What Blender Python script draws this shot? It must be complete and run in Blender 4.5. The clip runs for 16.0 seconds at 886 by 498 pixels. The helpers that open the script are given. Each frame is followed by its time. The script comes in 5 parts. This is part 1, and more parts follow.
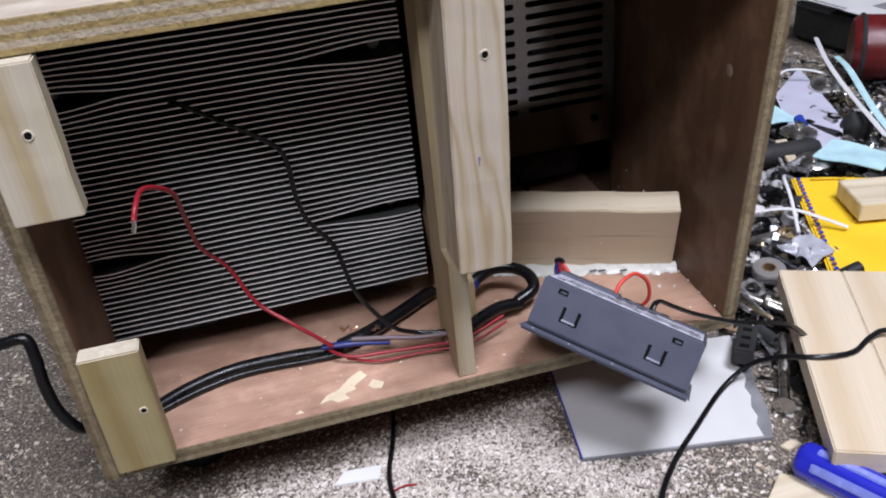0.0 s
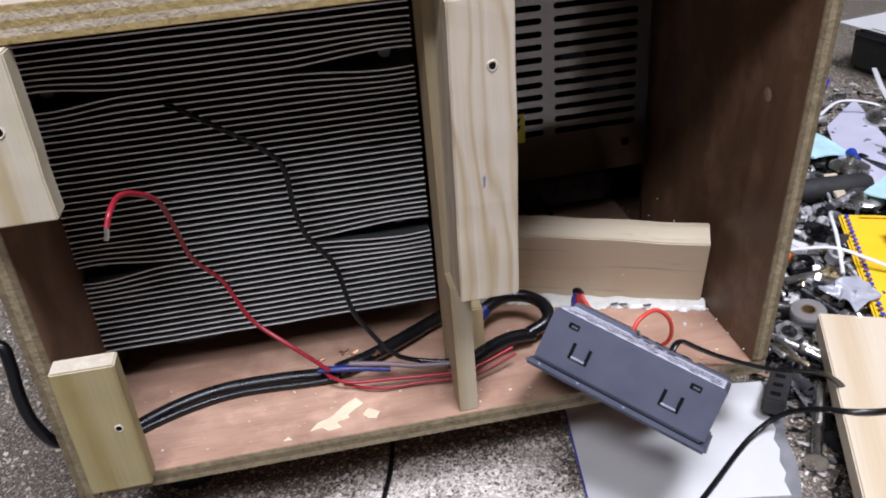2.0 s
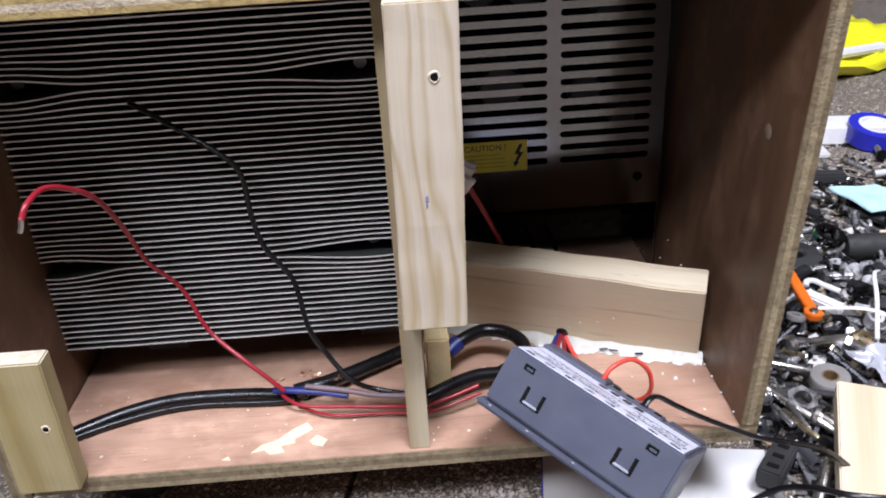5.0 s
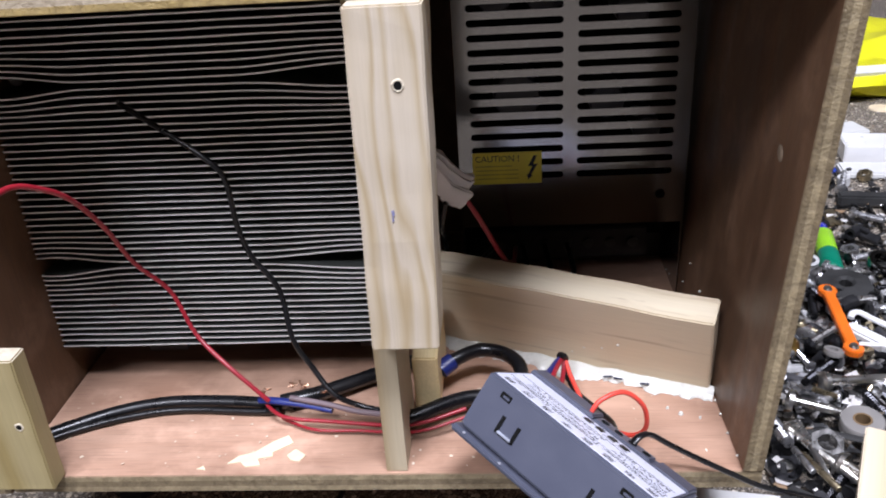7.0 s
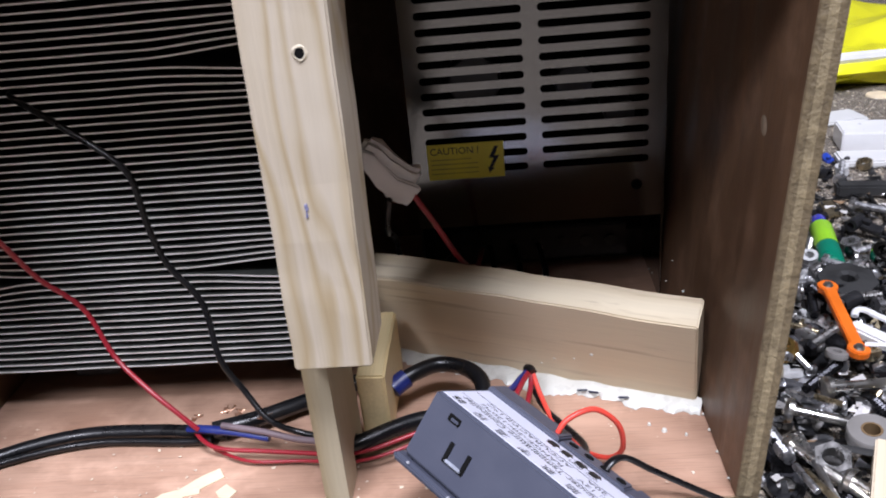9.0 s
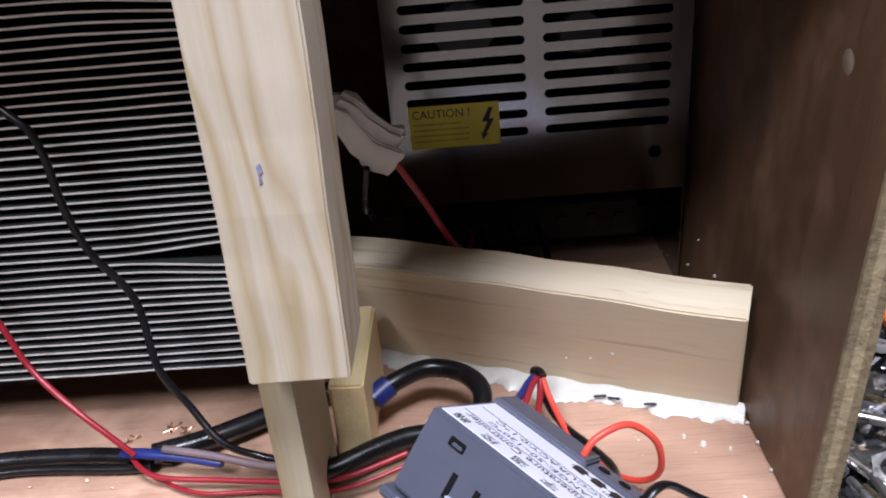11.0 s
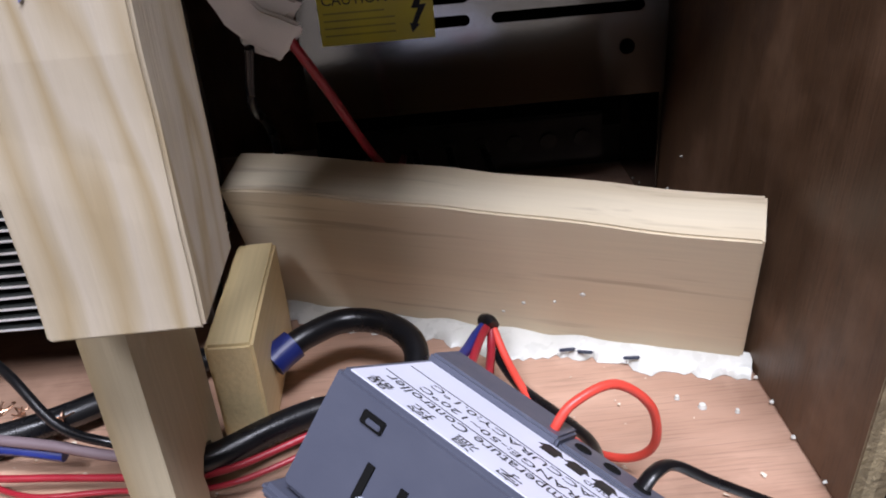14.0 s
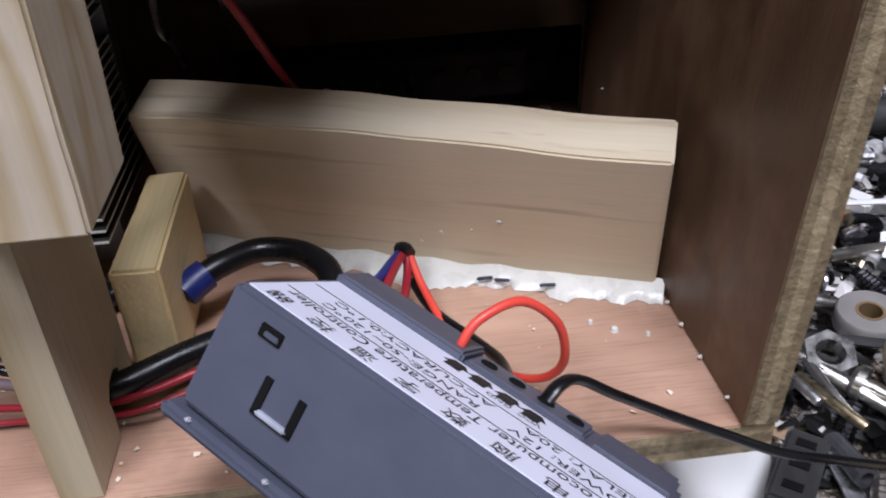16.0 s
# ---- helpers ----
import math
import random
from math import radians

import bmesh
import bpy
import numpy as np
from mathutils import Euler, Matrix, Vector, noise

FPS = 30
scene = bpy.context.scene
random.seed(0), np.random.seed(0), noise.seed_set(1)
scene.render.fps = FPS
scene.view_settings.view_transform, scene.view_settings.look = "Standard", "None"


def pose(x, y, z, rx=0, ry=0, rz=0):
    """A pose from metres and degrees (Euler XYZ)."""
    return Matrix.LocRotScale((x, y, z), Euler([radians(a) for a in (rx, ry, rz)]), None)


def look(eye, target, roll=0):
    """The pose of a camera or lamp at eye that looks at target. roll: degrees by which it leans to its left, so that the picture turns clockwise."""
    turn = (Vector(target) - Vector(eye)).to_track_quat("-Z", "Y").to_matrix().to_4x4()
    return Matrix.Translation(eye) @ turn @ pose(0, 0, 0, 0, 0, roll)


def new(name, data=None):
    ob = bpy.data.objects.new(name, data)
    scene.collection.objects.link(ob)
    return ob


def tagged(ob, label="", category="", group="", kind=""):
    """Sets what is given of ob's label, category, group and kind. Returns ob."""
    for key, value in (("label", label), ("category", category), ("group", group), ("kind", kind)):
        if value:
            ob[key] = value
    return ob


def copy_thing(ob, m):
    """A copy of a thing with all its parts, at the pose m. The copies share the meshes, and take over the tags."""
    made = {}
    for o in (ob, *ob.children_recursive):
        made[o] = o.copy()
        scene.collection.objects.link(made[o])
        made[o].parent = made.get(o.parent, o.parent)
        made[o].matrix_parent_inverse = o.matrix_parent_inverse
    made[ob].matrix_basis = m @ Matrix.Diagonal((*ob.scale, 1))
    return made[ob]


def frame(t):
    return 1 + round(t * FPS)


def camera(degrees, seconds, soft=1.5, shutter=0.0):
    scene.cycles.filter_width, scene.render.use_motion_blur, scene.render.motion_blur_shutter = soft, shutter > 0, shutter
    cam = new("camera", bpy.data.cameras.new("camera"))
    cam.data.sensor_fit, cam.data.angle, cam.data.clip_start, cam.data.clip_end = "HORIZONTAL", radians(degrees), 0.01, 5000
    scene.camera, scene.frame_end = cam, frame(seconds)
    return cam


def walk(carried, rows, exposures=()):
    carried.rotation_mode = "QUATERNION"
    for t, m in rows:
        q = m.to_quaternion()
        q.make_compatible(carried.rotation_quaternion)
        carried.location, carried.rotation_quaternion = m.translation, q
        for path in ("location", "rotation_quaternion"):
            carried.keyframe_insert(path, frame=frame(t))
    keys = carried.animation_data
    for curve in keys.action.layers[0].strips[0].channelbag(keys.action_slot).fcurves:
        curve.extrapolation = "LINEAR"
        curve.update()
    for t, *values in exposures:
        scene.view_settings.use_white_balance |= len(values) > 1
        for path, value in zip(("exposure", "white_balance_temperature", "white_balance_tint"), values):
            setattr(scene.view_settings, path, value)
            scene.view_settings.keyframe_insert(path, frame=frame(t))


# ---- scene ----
cam = camera(55.8, 16.0, 1.9, 0.5)
PATH = [
    (0, (-0.0018, -0.0401, 0.315), (0.347, 1.6358, -0.718), -6.0),
    (0.5, (0.0013, -0.0382, 0.315), (0.3386, 1.6541, -0.695), -5.3),
    (1, (0.0044, -0.0352, 0.313), (0.3238, 1.6616, -0.696), -4.8),
    (1.5, (0.0106, -0.0284, 0.304), (0.2838, 1.6928, -0.678), -5.1),
    (2, (0.0208, -0.0218, 0.302), (0.2691, 1.7023, -0.682), -5.0),
    (2.5, (0.0308, -0.0211, 0.298), (0.2197, 1.7239, -0.661), -5.2),
    (3, (0.0401, -0.0144, 0.295), (0.2191, 1.7349, -0.657), -4.4),
    (3.5, (0.0511, -0.0147, 0.29), (0.1603, 1.7417, -0.66), -4.0),
    (4, (0.0601, -0.014, 0.289), (0.1576, 1.7528, -0.644), -4.0),
    (6.5, (0.1057, 0.0046, 0.28), (-0.0153, 1.7893, -0.615), -3.6),
    (7, (0.1158, 0.0083, 0.281), (-0.0393, 1.791, -0.611), -3.9),
    (7.5, (0.1227, 0.0051, 0.282), (-0.0372, 1.794, -0.598), -3.8),
    (8, (0.1271, 0.0189, 0.275), (-0.051, 1.7994, -0.619), -3.8),
    (8.5, (0.1316, 0.0318, 0.267), (-0.0334, 1.8199, -0.613), -4.4),
    (9, (0.134, 0.0457, 0.257), (-0.0257, 1.8406, -0.61), -5.7),
    (9.5, (0.1334, 0.0597, 0.246), (0.0207, 1.8532, -0.631), -6.0),
    (12, (0.1174, 0.1243, 0.218), (0.0622, 1.8989, -0.703), -4.7),
    (12.5, (0.1199, 0.1382, 0.209), (0.1093, 1.9034, -0.731), -4.7),
    (13, (0.124, 0.1421, 0.202), (0.1254, 1.9059, -0.741), -5.7),
    (13.5, (0.1242, 0.1471, 0.193), (0.1381, 1.8945, -0.779), -5.1),
    (14, (0.1252, 0.149, 0.187), (0.1621, 1.8958, -0.786), -4.8),
    (14.5, (0.1262, 0.147, 0.186), (0.1605, 1.8768, -0.818), -4.4),
    (15, (0.1282, 0.149, 0.182), (0.2051, 1.8634, -0.845), -3.7),
    (15.5, (0.1303, 0.1499, 0.179), (0.2467, 1.8491, -0.87), -3.3),
    (16, (0.1321, 0.1458, 0.179), (0.2871, 1.8308, -0.887), -3.0),
]
walk(cam, [(t, look(eye, target, roll)) for t, eye, target, roll in PATH],
     [(0.0, -0.38), (3.0, -0.06), (6.5, 0.25), (9.5, 0.1), (12.0, 0.24), (14.0, 0.1), (15.3, 0.17), (16.0, -0.25)])
# end of walk

# ---- world and light ----
world = bpy.data.worlds.new("world")
scene.world = world
world.use_nodes = True
world.node_tree.nodes["Background"].inputs[0].default_value = (0.75, 0.85, 1.0, 1)
world.node_tree.nodes["Background"].inputs[1].default_value = 0.08


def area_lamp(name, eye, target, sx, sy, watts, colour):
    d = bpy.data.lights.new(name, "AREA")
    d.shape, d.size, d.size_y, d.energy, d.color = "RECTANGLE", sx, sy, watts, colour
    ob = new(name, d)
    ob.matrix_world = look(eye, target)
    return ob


area_lamp("ceiling_lamp", (0.42, -0.52, 2.25), (0.05, 0.3, 0.1), 0.8, 0.6, 97.0, (0.81, 0.825, 0.965))
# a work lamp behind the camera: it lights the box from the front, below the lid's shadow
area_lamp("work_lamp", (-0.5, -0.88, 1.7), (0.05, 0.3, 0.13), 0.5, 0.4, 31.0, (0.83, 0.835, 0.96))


# ---- materials ----
class Nodes:
    """A small wrapper that builds one node material."""

    def __init__(self, name, rough=0.6, metal=0.0, spec=0.5, known=None):
        if known:
            self.m, self.t = known, known.node_tree
            self.b = self.t.nodes["Principled BSDF"]
            return
        self.m = bpy.data.materials.new(name)
        self.m.use_nodes = True
        self.t = self.m.node_tree
        self.b = self.t.nodes["Principled BSDF"]
        self.b.inputs["Roughness"].default_value = rough
        self.b.inputs["Metallic"].default_value = metal
        self.b.inputs["Specular IOR Level"].default_value = spec

    def add(self, kind, **values):
        n = self.t.nodes.new(kind)
        for k, v in values.items():
            n.inputs[k].default_value = v
        return n

    def link(self, a, b):
        self.t.links.new(a, b)

    def coords(self, scale=(1, 1, 1), kind="Object"):
        c = self.t.nodes.new("ShaderNodeTexCoord")
        mp = self.add("ShaderNodeMapping", Scale=scale)
        self.link(c.outputs[kind], mp.inputs["Vector"])
        return mp.outputs[0]

    def noise(self, vec, scale, detail=4.0, rough=0.55, distortion=0.0):
        n = self.add("ShaderNodeTexNoise", Scale=scale, Detail=detail, Roughness=rough, Distortion=distortion)
        self.link(vec, n.inputs["Vector"])
        return n.outputs["Fac"]

    def ramp(self, fac, stops, constant=False):
        r = self.t.nodes.new("ShaderNodeValToRGB")
        if constant:
            r.color_ramp.interpolation = "CONSTANT"
        e = r.color_ramp.elements
        while len(e) < len(stops):
            e.new(0.5)
        for i, (p, c) in enumerate(stops):
            e[i].position = p
            e[i].color = (*c, 1) if len(c) == 3 else c
        self.link(fac, r.inputs[0])
        return r.outputs[0]

    def mix(self, fac, a, b, mode="MIX"):
        n = self.t.nodes.new("ShaderNodeMix")
        n.data_type, n.blend_type = "RGBA", mode
        for sock, v in ((n.inputs[0], fac), (n.inputs[6], a), (n.inputs[7], b)):
            if isinstance(v, (int, float)):
                sock.default_value = v
            elif isinstance(v, tuple):
                sock.default_value = (*v, 1)
            else:
                self.link(v, sock)
        return n.outputs[2]

    def colour(self, c):
        self.link(c, self.b.inputs["Base Color"])

    def roughness(self, c):
        self.link(c, self.b.inputs["Roughness"])

    def bump(self, h, strength=0.3, dist=0.001):
        n = self.add("ShaderNodeBump", Strength=strength, Distance=dist)
        self.link(h, n.inputs["Height"])
        self.link(n.outputs[0], self.b.inputs["Normal"])


def grey(v):
    return (v, v, v)


def plain(name, c, rough=0.5, metal=0.0, vary=0.25, scale=60.0, bump=0.1, spec=0.5):
    """Paint, plastic or metal with faint blotches and fine relief."""
    n = Nodes(name, rough, metal, spec)
    v = n.coords()
    a = n.noise(v, scale)
    lo = tuple(x * (1 - vary) for x in c)
    hi = tuple(min(1, x * (1 + vary)) for x in c)
    n.colour(n.ramp(a, [(0.3, lo), (0.7, hi)]))
    f = n.noise(v, scale * 12, 3)
    if bump:
        n.bump(f, bump, 0.0004)
    n.roughness(n.ramp(n.noise(v, scale * 2), [(0.3, grey(max(0.03, rough * 0.75))), (0.75, grey(min(1, rough * 1.3)))]))
    return n.m


def wood(name, light, dark, axis, ring=55.0, wave=9.0, bend=0.012, rough=0.55, blotch=(0.5, 0.42, 0.22), blotch_amount=0.35, stretch=0.16, fibre=0.35, relief=0.35):
    """Sawn softwood: long wavy rings across the board and fine fibres along axis."""
    n = Nodes(name, rough)
    st = [1.0, 1.0, 1.0]
    st["xyz".index(axis)] = stretch
    v = n.coords(tuple(st))
    warp = n.add("ShaderNodeTexNoise", Scale=wave * 4, Detail=1.0)
    n.link(v, warp.inputs["Vector"])
    shift = n.t.nodes.new("ShaderNodeVectorMath")
    shift.operation = "MULTIPLY_ADD"
    shift.inputs[1].default_value = (bend, bend, bend)
    n.link(warp.outputs["Color"], shift.inputs[0])
    n.link(v, shift.inputs[2])
    wv = n.t.nodes.new("ShaderNodeTexWave")
    wv.wave_type, wv.bands_direction = "BANDS", {"x": "Y", "y": "X", "z": "X"}[axis]
    wv.inputs["Scale"].default_value = ring
    wv.inputs["Distortion"].default_value = 1.6
    wv.inputs["Detail"].default_value = 1.5
    wv.inputs["Detail Scale"].default_value = 0.25
    n.link(shift.outputs[0], wv.inputs["Vector"])
    rings = n.ramp(wv.outputs["Fac"], [(0.15, light), (0.72, tuple((a + b) / 2 for a, b in zip(light, dark))), (0.95, dark)])
    st2 = [900.0, 900.0, 900.0]
    st2["xyz".index(axis)] = 25.0
    fib = n.noise(n.coords(tuple(st2)), 1.0, 3)
    c = n.mix(fibre, rings, n.ramp(fib, [(0.3, grey(0.45)), (0.7, grey(1.0))]), "MULTIPLY")
    bl = n.ramp(n.noise(v, 26.0, 3), [(0.5, grey(0)), (0.75, grey(blotch_amount))])
    c = n.mix(bl, c, blotch)
    n.colour(c)
    n.bump(fib, relief, 0.0006)
    return n.m


def figured_pine():
    """Flat-sawn pine: a few soft tan growth lines that wander and slant along the height."""
    n = Nodes("pine_post", 0.55)
    c = n.t.nodes.new("ShaderNodeTexCoord")
    sep = n.t.nodes.new("ShaderNodeSeparateXYZ")
    n.link(c.outputs["Object"], sep.inputs[0])
    slow = n.noise(n.coords((6, 6, 1)), 15.0, 1.0, 0.4)

    def maths(op, a, b):
        m = n.t.nodes.new("ShaderNodeMath")
        m.operation = op
        for sock, v in zip(m.inputs, (a, b)):
            if isinstance(v, float):
                sock.default_value = v
            else:
                n.link(v, sock)
        return m.outputs[0]

    across = maths("ADD", maths("ADD", sep.outputs[0], maths("MULTIPLY", sep.outputs[2], 0.075)), maths("MULTIPLY", slow, 0.022))
    across = maths("ADD", across, maths("MULTIPLY", sep.outputs[1], 0.35))
    ph = maths("FRACT", maths("MULTIPLY", across, 125.0), 0.0)
    lines = n.ramp(ph, [(0.0, (0.52, 0.45, 0.355)), (0.4, (0.5, 0.425, 0.315)), (0.7, (0.4, 0.31, 0.185)), (0.88, (0.46, 0.385, 0.275)), (1.0, (0.52, 0.45, 0.355))])
    fib = n.noise(n.coords((900, 900, 25)), 1.0, 3)
    col = n.mix(0.14, lines, n.ramp(fib, [(0.3, grey(0.45)), (0.7, grey(1.0))]), "MULTIPLY")
    col = n.mix(n.ramp(n.noise(n.coords((1, 1, 0.4)), 45.0, 3), [(0.45, grey(0)), (0.75, grey(0.45))]), col, (0.58, 0.53, 0.45))
    n.colour(col)
    n.bump(fib, 0.3, 0.0005)
    return n.m


def streaked(m):
    """Adds a few long dark grain streaks and a paler sapwood band along x to a wood."""
    n = Nodes("", known=m)
    before = n.b.inputs["Base Color"].links[0].from_socket
    fine = n.ramp(n.noise(n.coords((14, 200, 330)), 1.0, 3, 0.6), [(0.58, grey(0)), (0.7, grey(0.5))])
    broad = n.ramp(n.noise(n.coords((5, 60, 75)), 1.0, 2, 0.5), [(0.42, grey(0)), (0.62, grey(0.4))])
    c = n.mix(broad, before, (0.56, 0.475, 0.345))
    n.colour(n.mix(fine, c, (0.3, 0.225, 0.155)))
    return m


def veneer(name, light, dark, axis, rough=0.5, sheen=0.4):
    """Rotary-cut hardwood veneer with pores along axis and pale rubbed patches."""
    n = Nodes(name, rough, 0, sheen)
    st = [1.0, 1.0, 1.0]
    st["xyz".index(axis)] = 0.18
    v = n.coords(tuple(st))
    a = n.noise(v, 60.0, 5, 0.6, 0.6)
    c = n.ramp(a, [(0.28, dark), (0.5, tuple((p + q) / 2 for p, q in zip(light, dark))), (0.72, light)])
    st2 = [1500.0, 1500.0, 1500.0]
    st2["xyz".index(axis)] = 60.0
    pores = n.noise(n.coords(tuple(st2)), 1.0, 2)
    c = n.mix(0.32, c, n.ramp(pores, [(0.32, grey(0.35)), (0.5, grey(1.0))]), "MULTIPLY")
    rub = n.ramp(n.noise(n.coords(), 34.0, 4, 0.65), [(0.5, grey(0)), (0.7, grey(0.5))])
    c = n.mix(rub, c, tuple(min(1, q * 1.45 + 0.03) for q in light))
    st3 = [1.0, 1.0, 1.0]
    st3["xyz".index(axis)] = 0.45
    stain = n.noise(n.coords(tuple(st3)), 22.0, 3, 0.55)
    c = n.mix(0.55, c, n.ramp(stain, [(0.35, (0.42, 0.4, 0.38)), (0.62, (1.0, 1.0, 1.0))]), "MULTIPLY")
    n.colour(c)
    n.bump(pores, 0.3, 0.0004)
    n.roughness(n.ramp(a, [(0.3, grey(rough * 0.8)), (0.7, grey(min(1, rough * 1.25)))]))
    return n.m


def ply_edge(name, light, dark, rough=0.45):
    """Rough sawn plywood edge: fibres, torn bits and drops of dried varnish that shine."""
    n = Nodes(name, rough)
    v = n.coords()
    a = n.noise(v, 260.0, 5, 0.7)
    b = n.noise(v, 70.0, 3)
    c = n.ramp(a, [(0.3, dark), (0.62, light), (0.8, tuple(min(1, x * 1.5) for x in light))])
    c = n.mix(n.ramp(b, [(0.35, grey(0.0)), (0.7, grey(0.6))]), c, tuple(0.5 * (x + y) for x, y in zip(light, dark)))
    n.colour(c)
    n.bump(a, 0.8, 0.0015)
    n.roughness(n.ramp(a, [(0.35, grey(0.75)), (0.7, grey(0.22))]))
    return n.m


def concrete():
    n = Nodes("speckled_concrete", 0.8)
    v = n.coords()
    base = n.ramp(n.noise(v, 9.0, 6, 0.65), [(0.3, (0.06, 0.048, 0.036)), (0.7, (0.17, 0.14, 0.108))])
    vo = n.t.nodes.new("ShaderNodeTexVoronoi")
    vo.inputs["Scale"].default_value = 850.0
    vo.inputs["Randomness"].default_value = 1.0
    n.link(v, vo.inputs["Vector"])
    cell = n.t.nodes.new("ShaderNodeSeparateColor")
    n.link(vo.outputs["Color"], cell.inputs[0])
    spots = n.ramp(cell.outputs[0], [(0.0, (0.04, 0.033, 0.026)), (0.45, (0.11, 0.09, 0.07)), (0.72, (0.22, 0.18, 0.14)), (0.9, (0.52, 0.46, 0.37))], True)
    c = n.mix(n.ramp(n.noise(v, 30.0, 3), [(0.3, grey(0.35)), (0.65, grey(0.95))]), base, spots)
    dust = n.ramp(n.noise(v, 900.0, 3, 0.7), [(0.52, grey(0)), (0.62, grey(0.8))])
    c = n.mix(dust, c, (0.46, 0.41, 0.35))
    n.colour(c)
    n.bump(n.noise(v, 420.0, 4, 0.7), 0.7, 0.002)
    return n.m


def varied(name, stops, rough=0.45, metal=0.0, bump=0.2):
    """A material whose colour differs from piece to piece."""
    n = Nodes(name, rough, metal)
    oi = n.t.nodes.new("ShaderNodeObjectInfo")
    c = n.ramp(oi.outputs["Random"], stops, True)
    k = n.noise(n.coords(), 220.0, 4, 0.65)
    n.colour(n.mix(0.55, c, n.ramp(k, [(0.3, grey(0.4)), (0.7, grey(1.0))]), "MULTIPLY"))
    n.bump(k, bump, 0.0004)
    n.roughness(n.ramp(k, [(0.3, grey(rough * 0.7)), (0.7, grey(min(1, rough * 1.4)))]))
    return n.m


M_CONC = concrete()
M_FLOORPLY = veneer("worn_red_ply", (0.52, 0.33, 0.235), (0.4, 0.235, 0.16), "x")
M_WALLPLY = veneer("brown_ply", (0.19, 0.106, 0.06), (0.105, 0.056, 0.03), "z", 0.5, 0.35)
M_PLYTOP = veneer("pale_ply", (0.62, 0.55, 0.46), (0.42, 0.34, 0.25), "x")
M_EDGE = ply_edge("ply_edge_light", (0.31, 0.25, 0.15), (0.15, 0.115, 0.065))
M_EDGE2 = ply_edge("ply_edge_dark", (0.2, 0.155, 0.09), (0.09, 0.065, 0.035))
M_EDGEY = ply_edge("varnished_edge", (0.38, 0.28, 0.11), (0.21, 0.15, 0.06), 0.3)
M_EDGEP = ply_edge("pale_edge", (0.5, 0.43, 0.32), (0.26, 0.2, 0.13))
M_ENDGRAIN = ply_edge("pale_end_grain", (0.66, 0.6, 0.48), (0.5, 0.42, 0.3), 0.7)
M_POST = figured_pine()
M_BLOCK = wood("yellow_pine", (0.34, 0.28, 0.145), (0.27, 0.205, 0.085), "z", 13.0, blotch=(0.3, 0.26, 0.08), fibre=0.2)
M_BLOCKU = wood("pale_pine", (0.55, 0.49, 0.38), (0.44, 0.355, 0.21), "z", 18.0, blotch=(0.45, 0.4, 0.13), blotch_amount=0.5, fibre=0.2)
M_BRACE = streaked(wood("pale_brace", (0.72, 0.635, 0.47), (0.62, 0.52, 0.36), "x", 24.0, blotch=(0.52, 0.43, 0.32), blotch_amount=0.5, fibre=0.14, relief=0.1))
M_BOARD = wood("pale_board", (0.7, 0.6, 0.45), (0.62, 0.49, 0.33), "y", 9.0, blotch=(0.66, 0.55, 0.38), fibre=0.14, relief=0.15)
M_ALU = plain("dull_aluminium", (0.7, 0.7, 0.7), 0.36, 0.6, 0.12, 90)
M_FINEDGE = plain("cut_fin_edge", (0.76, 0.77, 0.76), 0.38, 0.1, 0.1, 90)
# the near-black tone paints in the shade of the gaps between fins
M_FIN = plain("shaded_fin_face", (0.06, 0.065, 0.06), 0.5, 0.3, 0.15, 90)
M_ALUDARK = plain("heatsink_base", (0.28, 0.28, 0.29), 0.5, 0.85, 0.2)
M_STEEL = plain("brushed_case_steel", (0.24, 0.237, 0.233), 0.15, 1.0, 0.05, 15, 0.03)
# case steel with the shade inside the power supply put into its colour
M_PSUIN = plain("shaded_case_inside", (0.03, 0.03, 0.03), 0.6, 0.4)
# near black standing in for shade within holes, slots and the case
M_DARK = plain("shaded_inside", (0.008, 0.008, 0.008), 0.9, spec=0.05)
M_BLACKW = plain("black_wire", (0.005, 0.005, 0.006), 0.3, 0, 0.2, 60, 0.05, 0.4)
M_REDW = plain("red_wire", (0.26, 0.012, 0.022), 0.35, 0, 0.2, 60, 0.05)
M_ORANGEW = plain("orange_red_wire", (0.66, 0.06, 0.04), 0.4, 0, 0.1, 60, 0.05)
M_BLUEW = plain("blue_wire", (0.01, 0.02, 0.14), 0.4, 0, 0.2, 60, 0.05)
M_GREYW = plain("grey_wire", (0.15, 0.11, 0.12), 0.45, 0, 0.2, 60, 0.05)
M_COPPER = plain("copper", (0.74, 0.46, 0.32), 0.35, 1.0)
M_TIN = plain("tinned_strand", (0.7, 0.68, 0.64), 0.3, 1.0)
M_CTRL = plain("grey_abs", (0.069, 0.075, 0.106), 0.42, 0, 0.06, 30, 0.15)
M_LABEL = plain("white_label", (0.62, 0.63, 0.74), 0.45, 0, 0.04, 30, 0.05)
M_INK = plain("black_ink", (0.012, 0.012, 0.012), 0.6, 0, 0.1)
M_YELLOW = plain("yellow_sticker", (0.78, 0.66, 0.03), 0.4, 0, 0.08)
M_GLUE = plain("dried_glue", (0.6, 0.6, 0.55), 0.28, 0, 0.08, 80, 0.4)
M_TAPE = plain("white_tape", (0.66, 0.63, 0.6), 0.6, 0, 0.08)
M_PAPER = plain("white_paper", (0.6, 0.6, 0.59), 0.7, 0, 0.05, 25)
M_GREYCARD = plain("grey_card", (0.2, 0.2, 0.21), 0.8, 0, 0.2, 90)
M_BLUEINK = plain("blue_ink", (0.03, 0.05, 0.45), 0.5)
M_PATCH = plain("torn_paper", (0.72, 0.6, 0.42), 0.8, 0, 0.15)
